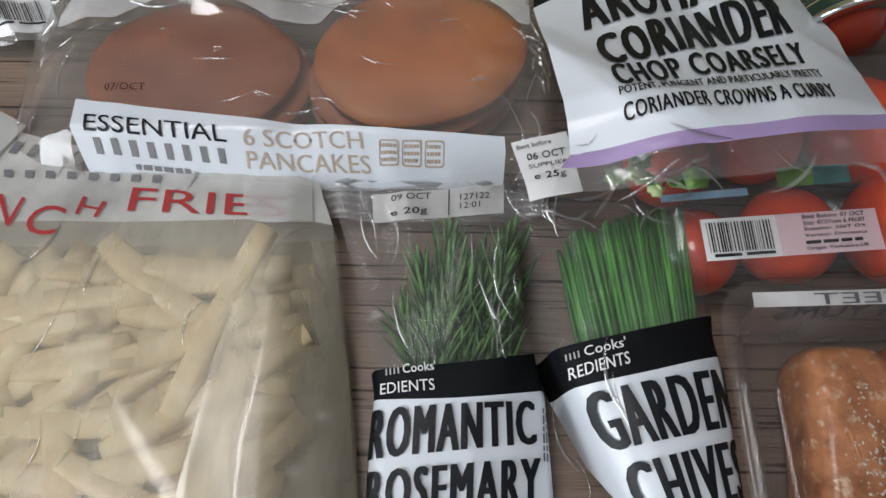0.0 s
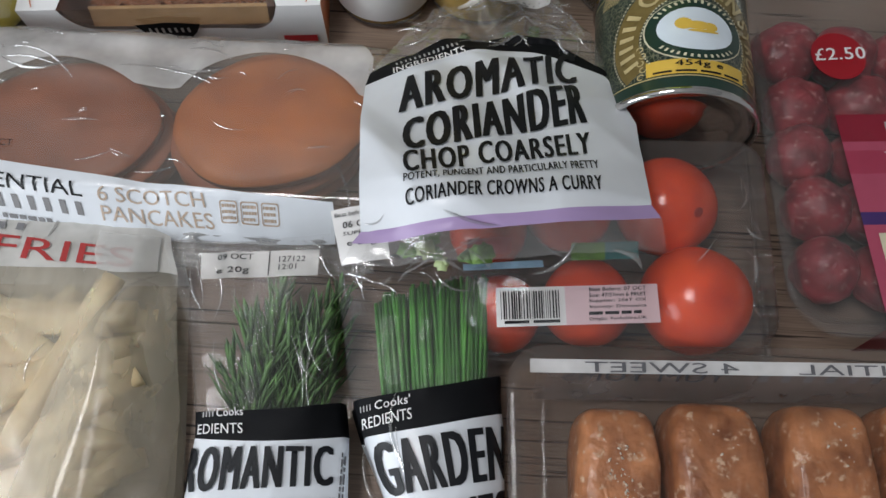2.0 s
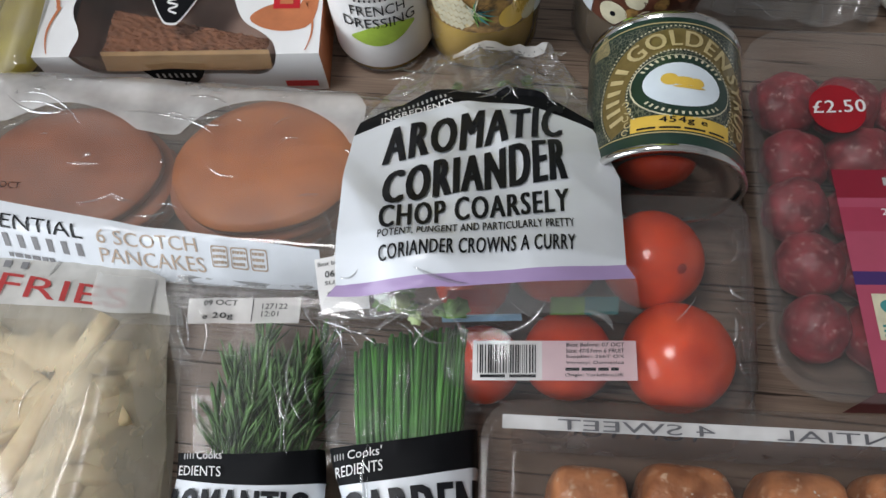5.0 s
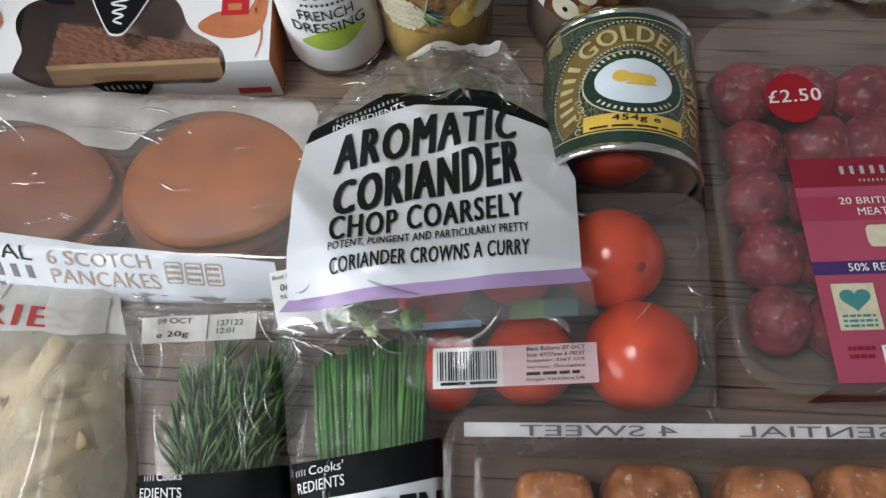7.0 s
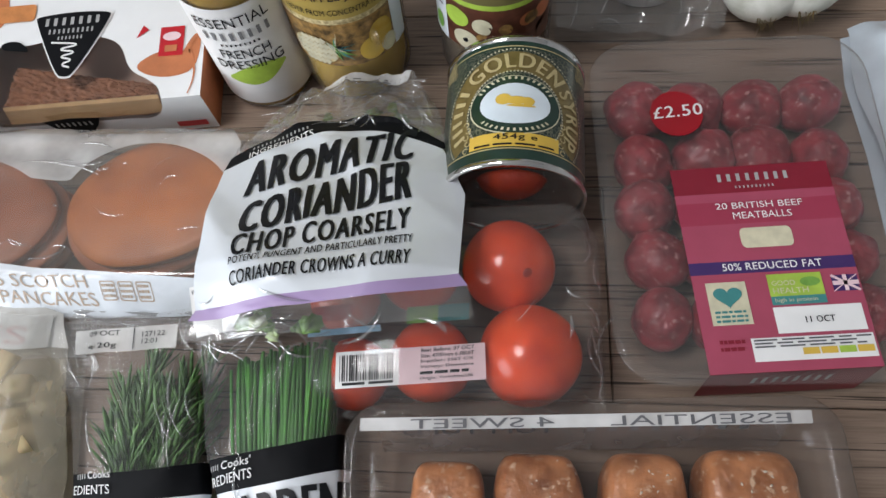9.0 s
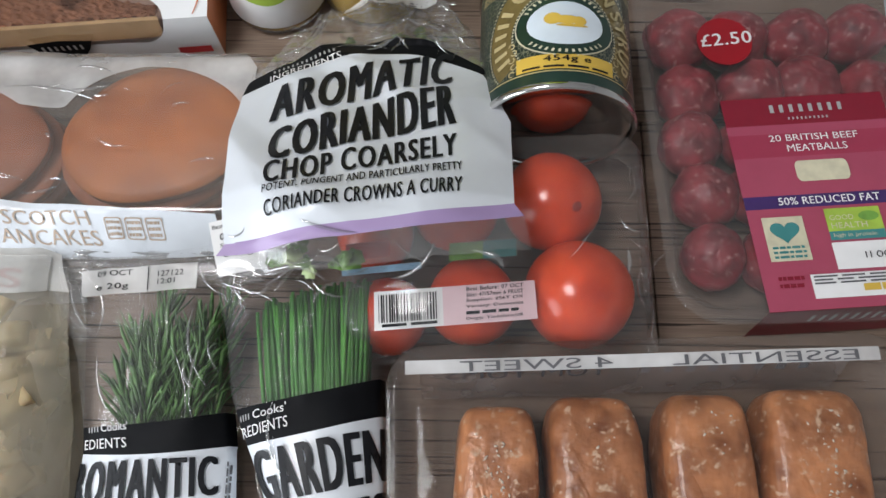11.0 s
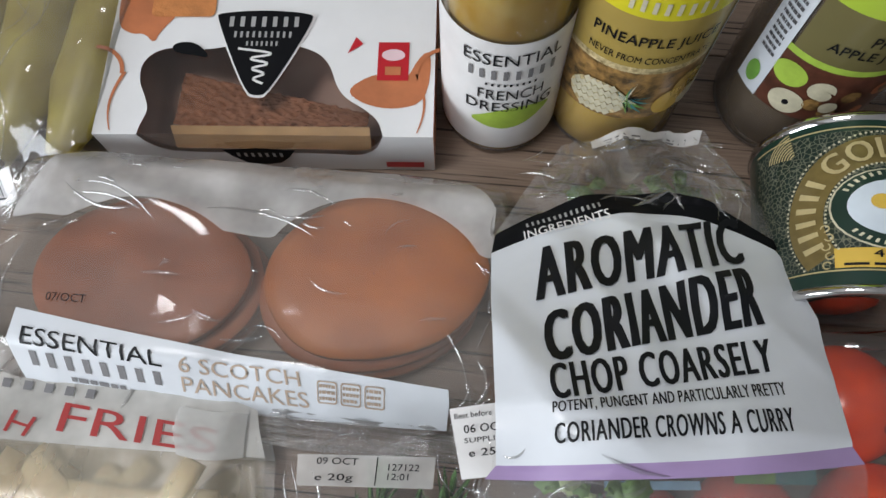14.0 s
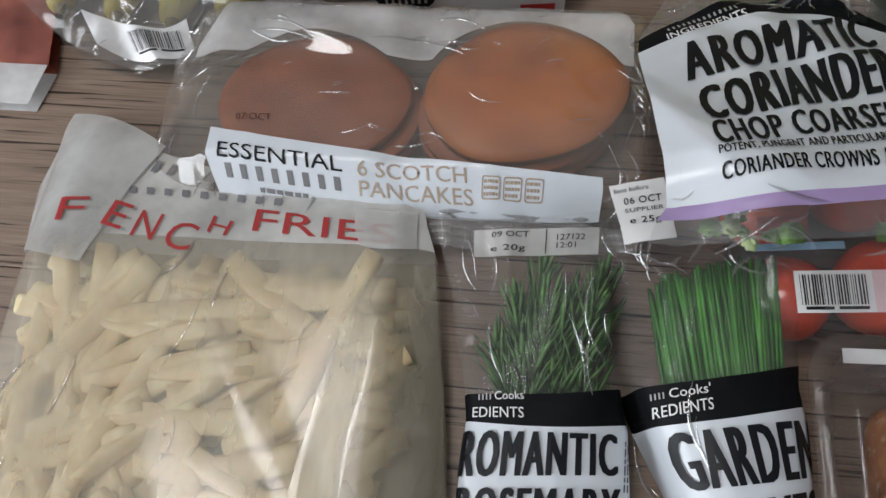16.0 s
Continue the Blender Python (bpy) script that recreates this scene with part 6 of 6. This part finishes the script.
def pine_parts(ob):
    w0, w1, w2 = (on_bottle(PM, pine_r, 0.0203, off) for off in (0.0006, 0.0011, 0.0015))
    part("label_picture", grid(box_on(w0, -0.040, 0.0130, 0.040, 0.0370), 40, 6), FRUITDARK, ob, "fruit picture")
    part("label_band", grid(box_on(w0, -0.041, 0.0395, 0.041, 0.0600), 40, 6), KHAKI, ob, "khaki label band")
    part("label_edge", grid(box_on(w0, -0.040, 0.0370, 0.040, 0.0395), 40, 2), PINESKIN, ob)
    part("label_header", grid(box_on(w0, -0.042, 0.0600, 0.042, 0.0900), 40, 6), YELLOW, ob, "yellow label header")
    part("side_panel", grid(box_on(w1, 0.038, 0.0130, 0.050, 0.0860), 8, 8), WHITE, ob)
    part("side_panel", grid(box_on(w1, -0.048, 0.0130, -0.0415, 0.0860), 8, 8), WHITE, ob)
    part("lettering", words("PINEAPPLE JUICE", box_on(w1, -0.026, 0.0480, 0.030, 0.0530), 0.004), INK, ob)
    part("lettering", words("NEVER FROM CONCENTRATE", box_on(w1, -0.026, 0.0420, 0.030, 0.0448), 0.0, 2), INK, ob)
    part("brand_mark", bars(box_on(w1, -0.016, 0.0620, 0.022, 0.0670), 8, 6), CREAM, ob)
    part("pineapple_print", disc_on(w1, -0.015, 0.0218, 0.0150, 0.0078), PINESKIN, ob)
    q = random.Random(9)
    scales = bmesh.new()
    for a in range(9):
        for b in range(5):
            px, py = -0.028 + 0.0032 * a + 0.0016 * (b % 2), 0.0160 + 0.0030 * b
            if ((px + 0.015) / 0.0142) ** 2 + ((py - 0.0218) / 0.0072) ** 2 < 1:
                grid(lambda u, v: w2(px + 0.0022 * (u - v), py + 0.0020 * (u + v - 1)), 1, 1, scales)
    part("pineapple_print", scales, CREAM, ob)
    for k in range(22):
        a, L = radians(q.uniform(-75, 150)), q.uniform(0.006, 0.016)
        part("leaf_print", grid(lambda u, v: w2(-0.002 + L * u * math.cos(a) + 0.0020 * (v - 0.5) * (1 - u), 0.0240 + 0.7 * L * u * math.sin(a) + 0.0016 * (v - 0.5) * (1 - u)), 6, 1), (INK, TEAL, GREEN, CREAM, INK)[k % 5], ob)
    for px, py, rx, ry, mt in ((0.0215, 0.0200, 0.0090, 0.0062, AMBER), (0.0285, 0.0260, 0.0085, 0.0070, DRESSING), (0.0330, 0.0180, 0.0060, 0.0045, CREAM)):
        part("slice_print", disc_on(w1, px, py, rx, ry), mt, ob)


bottle("pineapple_juice_bottle", "clear bottle of pineapple juice with a yellow label, standing upright", PM,
       [(0.029, 0.0), (0.0342, 0.0012), (0.0358, 0.005), (0.0359, 0.020), (0.03625, 0.090), (0.03665, 0.170), (0.036, 0.185), (0.030, 0.215), (0.020, 0.235), (0.0185, 0.262)], PINEJUICE, pine_parts)

AM = pose(0.2035, 0.3450, 0.0005, 90, 0, 0)


def apple_parts(ob):
    w0, w1, w2 = (on_bottle(AM, pine_r, 0.0203, off) for off in (0.0006, 0.0011, 0.0015))
    part("label_picture", grid(box_on(w0, -0.034, 0.0130, 0.040, 0.0370), 40, 6), APPLERED, ob, "apple picture")
    part("label_band", grid(box_on(w0, -0.030, 0.0395, 0.041, 0.0600), 40, 6), OLIVE, ob, "olive label band")
    part("label_edge", grid(box_on(w0, -0.032, 0.0370, 0.040, 0.0395), 40, 2), LIME, ob)
    part("label_header", grid(box_on(w0, -0.030, 0.0600, 0.042, 0.0900), 40, 6), LIMELABEL, ob, "lime label header")
    part("side_panel", grid(box_on(w1, -0.047, 0.0130, -0.032, 0.0860), 8, 8), WHITE, ob, "white side panel")
    part("small_print", lines(box_on(w2, -0.044, 0.030, -0.035, 0.084), 22, 5), GREYINK, ob)
    part("recycling_mark", disc_on(w2, -0.040, 0.0205, 0.0040, 0.0045), GREEN, ob)
    part("lettering", words("PRESSED", box_on(w1, -0.004, 0.0500, 0.022, 0.0540), 0.004), INK, ob)
    part("lettering", words("APPLE JUICE", box_on(w1, -0.018, 0.0435, 0.022, 0.0480), 0.004), INK, ob)
    part("apple_print", disc_on(w1, -0.018, 0.0190, 0.0085, 0.0052), CREAM, ob)
    part("apple_core_print", disc_on(w2, -0.018, 0.0190, 0.0016, 0.0012), INK, ob)
    part("apple_print", disc_on(w1, -0.024, 0.0300, 0.0085, 0.0048), LIME, ob)
    q = random.Random(19)
    for k in range(14):
        px, py, r = q.uniform(-0.012, 0.036), q.uniform(0.016, 0.033), q.uniform(0.002, 0.0048)
        part("apple_print", disc_on(w2 if k % 2 else w1, px, py, r * 1.5, r, 16, 2), (TAN, APPLERED, FRUITDARK, CREAM, FRUITDARK)[k % 5], ob)


bottle("apple_juice_bottle", "clear bottle of apple juice with a green label, standing upright", AM,
       [(0.029, 0.0), (0.0342, 0.0012), (0.0358, 0.005), (0.0359, 0.020), (0.03625, 0.090), (0.03665, 0.170), (0.036, 0.185), (0.030, 0.215), (0.020, 0.235), (0.0185, 0.262)], APPLEJUICE, apple_parts)


# ---- bananas in a bag ----
def banana(x, y, z, yaw, L, bow, seed):
    ob = tagged(new("banana"), "yellow-green banana inside the clear bag", "banana", "bananas in the bag")
    m = pose(x, y, z, 0, 0, yaw)
    ob.matrix_basis = m
    rings, tip = [], []
    for j in range(19):
        s = j / 18
        c = Vector((bow * (1 - (2 * s - 1) ** 2), L * s, 0.004 * math.sin(math.pi * s)))
        r = 0.0175 * min(1.0, 0.30 + 3.2 * s, 0.28 + 3.4 * (1 - s)) ** 0.8
        rings.append([m @ (c + Vector((r * math.cos(a), 0, r * math.sin(a))) * (1 + 0.05 * math.cos(5 * a + 0.4))) for a in [6.2832 * k / 20 for k in range(20)]])
    part("skin", loft(rings, True, True), BANANA, ob)
    part("tip", blob(lambda d: m @ Vector((0.004 * d.x, 0.004 * d.y - 0.001, 0.004 * d.z)), 10, 8), ROOT, ob)
    return ob


banana(-0.176, 0.262, 0.0185, 4, 0.17, 0.012, 1)
banana(-0.208, 0.255, 0.0185, 10, 0.18, 0.016, 2)
banana(-0.243, 0.258, 0.0185, 14, 0.18, 0.018, 3)
banana(-0.280, 0.262, 0.0185, 18, 0.17, 0.018, 4)


def z_ban(x, y):
    e = min(1.0, max(0.0, (y - 0.222) / 0.045)) * min(1.0, max(0.0, (x + 0.345) / 0.03)) * min(1.0, max(0.0, (-0.140 - x) / 0.015))
    return 0.008 + 0.035 * e ** 0.7 + 0.005 * (ridges(x, y, 20, 31.0) - 0.4)


bbag = thing("banana_bag", "clear crumpled plastic bag round the bananas with a barcode", "food bag", (-0.23, 0.3, 0.0))
bb_rows = [(-0.30, 0.262, -0.245, 0.228, -0.182, 0.232), (-0.335, 0.30, -0.245, 0.268, -0.152, 0.262), (-0.345, 0.36, -0.245, 0.36, -0.150, 0.36), (-0.345, 0.46, -0.25, 0.46, -0.16, 0.46)]
bb_fn = rows_map(bb_rows, z_ban)
part("film", closed_sheet(bb_fn, lambda u, v: Vector((*bb_fn(u, v).xy, 0.001)), 60, 60), CRISP, bbag)
part("label", grid(rows_map([(-0.245, 0.2330, -0.216, 0.2275, -0.188, 0.2340), (-0.255, 0.2500, -0.220, 0.2420, -0.192, 0.2480)], z_ban, 0.001), 16, 5), WHITEFILM, bbag, "white printed label")
part("barcode", barcode(quad((-0.222, 0.2295), (-0.192, 0.2335), (-0.195, 0.2420), (-0.226, 0.2390), z_ban, 0.0022), seed=8), INK, bbag)

creases(bbag, z_ban, -0.27, 0.232, -0.17, 0.262, 22, 251, (-30, 60), (0.010, 0.03))
creases(bbag, z_ban, -0.30, 0.27, -0.165, 0.37, 12, 252, (60, 120), (0.02, 0.06))

# ---- pack of cured meat beside the bananas ----
ham = thing("meat_packet", "flat packet of red cured meat with a white end", "meat packet", (-0.35, 0.26, 0.0))
hz = lambda x, y: 0.010 + 0.002 * noise.noise((x * 30, y * 30, 1.0))
h_rows = [(-0.46, 0.200, -0.37, 0.200, -0.288, 0.200), (-0.46, 0.23, -0.37, 0.228, -0.282, 0.226), (-0.46, 0.34, -0.37, 0.33, -0.292, 0.275)]
part("white_end", closed_sheet(rows_map(h_rows[:2], hz), lambda u, v: Vector((*rows_map(h_rows[:2], hz)(u, v).xy, 0.001)), 16, 6), WHITEFILM, ham, "white film end")
part("meat", closed_sheet(rows_map(h_rows[1:], hz, -0.001), lambda u, v: Vector((*rows_map(h_rows[1:], hz)(u, v).xy, 0.001)), 16, 16), HAM, ham, "red sliced meat")
part("film", grid(rows_map(h_rows[1:], hz, 0.0015), 16, 16), CLEAR, ham)

# ---- onions, crumpled bag and white packet at the far side ----
for x, y, r, sd in ((0.378, 0.375, 0.027, 1), (0.402, 0.381, 0.030, 2)):
    bulb = tagged(new("spring_onion_bulb"), "white bulb with green tinge and brown roots on the table", "onion", "bulbs at the far side")
    bulb.matrix_basis = pose(x, y, 0.0)

    def shape(d, x=x, y=y, r=r, sd=sd):
        k = 1 + 0.35 * max(0, d.y) ** 3
        return Vector((x + d.x * r, y + d.y * r * k, r * 0.95 + d.z * r * 0.93 + 0.0005))
    part("bulb", blob(shape, 30, 20), BULB, bulb)
    bm = bmesh.new()
    q = random.Random(sd)
    for k in range(16):
        a0 = Vector((x + q.uniform(-0.006, 0.006), y - r * 0.97, r * 0.7 + q.uniform(-0.004, 0.004)))
        a1 = a0 + Vector((q.uniform(-0.006, 0.006), -q.uniform(0.004, 0.010), -q.uniform(0, 0.008)))
        for t in range(3):
            aa = 2.1 * t
            bm.verts.new(a0 + Vector((0.0004 * math.cos(aa), 0, 0.0004 * math.sin(aa))))
        bm.verts.new(a1)
        bm.verts.ensure_lookup_table()
        n0 = len(bm.verts) - 4
        for t in range(3):
            bm.faces.new((bm.verts[n0 + t], bm.verts[n0 + (t + 1) % 3], bm.verts[n0 + 3]))
    part("roots", bm, ROOT, bulb)

cz = lambda x, y: 0.010 + 0.022 * min(1, max(0, (y - 0.350) / 0.04)) + 0.008 * (ridges(x, y, 26, 40.0) - 0.4)
cbag = thing("crumpled_bag", "crumpled clear plastic bag with a white item inside", "plastic bag", (0.30, 0.39, 0.0))
cb = rows_map([(0.245, 0.350, 0.30, 0.346, 0.355, 0.352), (0.240, 0.40, 0.30, 0.40, 0.36, 0.40), (0.245, 0.46, 0.30, 0.46, 0.355, 0.46)], cz)
part("film", closed_sheet(cb, lambda u, v: Vector((*cb(u, v).xy, 0.0012)), 40, 40), CRISP, cbag)
part("white_item", lathe([(0.0, 0.002), (0.026, 0.002), (0.028, 0.004), (0.028, 0.016), (0.026, 0.018), (0.0, 0.018)], pose(0.305, 0.402, 0.0, 90), 40), PAPER, cbag)

creases(cbag, cz, 0.25, 0.35, 0.35, 0.38, 22, 261, (0, 180), (0.008, 0.025))

wz = lambda x, y: 0.030 * min(1, max(0, (x - 0.428) / 0.02)) ** 0.6 * min(1, max(0.1, (0.36 - y) / 0.03)) + 0.004 + 0.005 * (ridges(x, y, 24, 50.0) - 0.3)
wpk = thing("white_packet", "crumpled bluish-white plastic packet beside the meatball tray", "food packet", (0.47, 0.29, 0.0))
wr = rows_map([(0.436, 0.20, 0.48, 0.20, 0.53, 0.20), (0.434, 0.26, 0.48, 0.26, 0.53, 0.26), (0.429, 0.31, 0.48, 0.31, 0.53, 0.31), (0.432, 0.348, 0.48, 0.355, 0.53, 0.35)], wz)
part("packet", closed_sheet(wr, lambda u, v: Vector((*wr(u, v).xy, 0.0012)), 30, 40), BLUEWHITE, wpk)
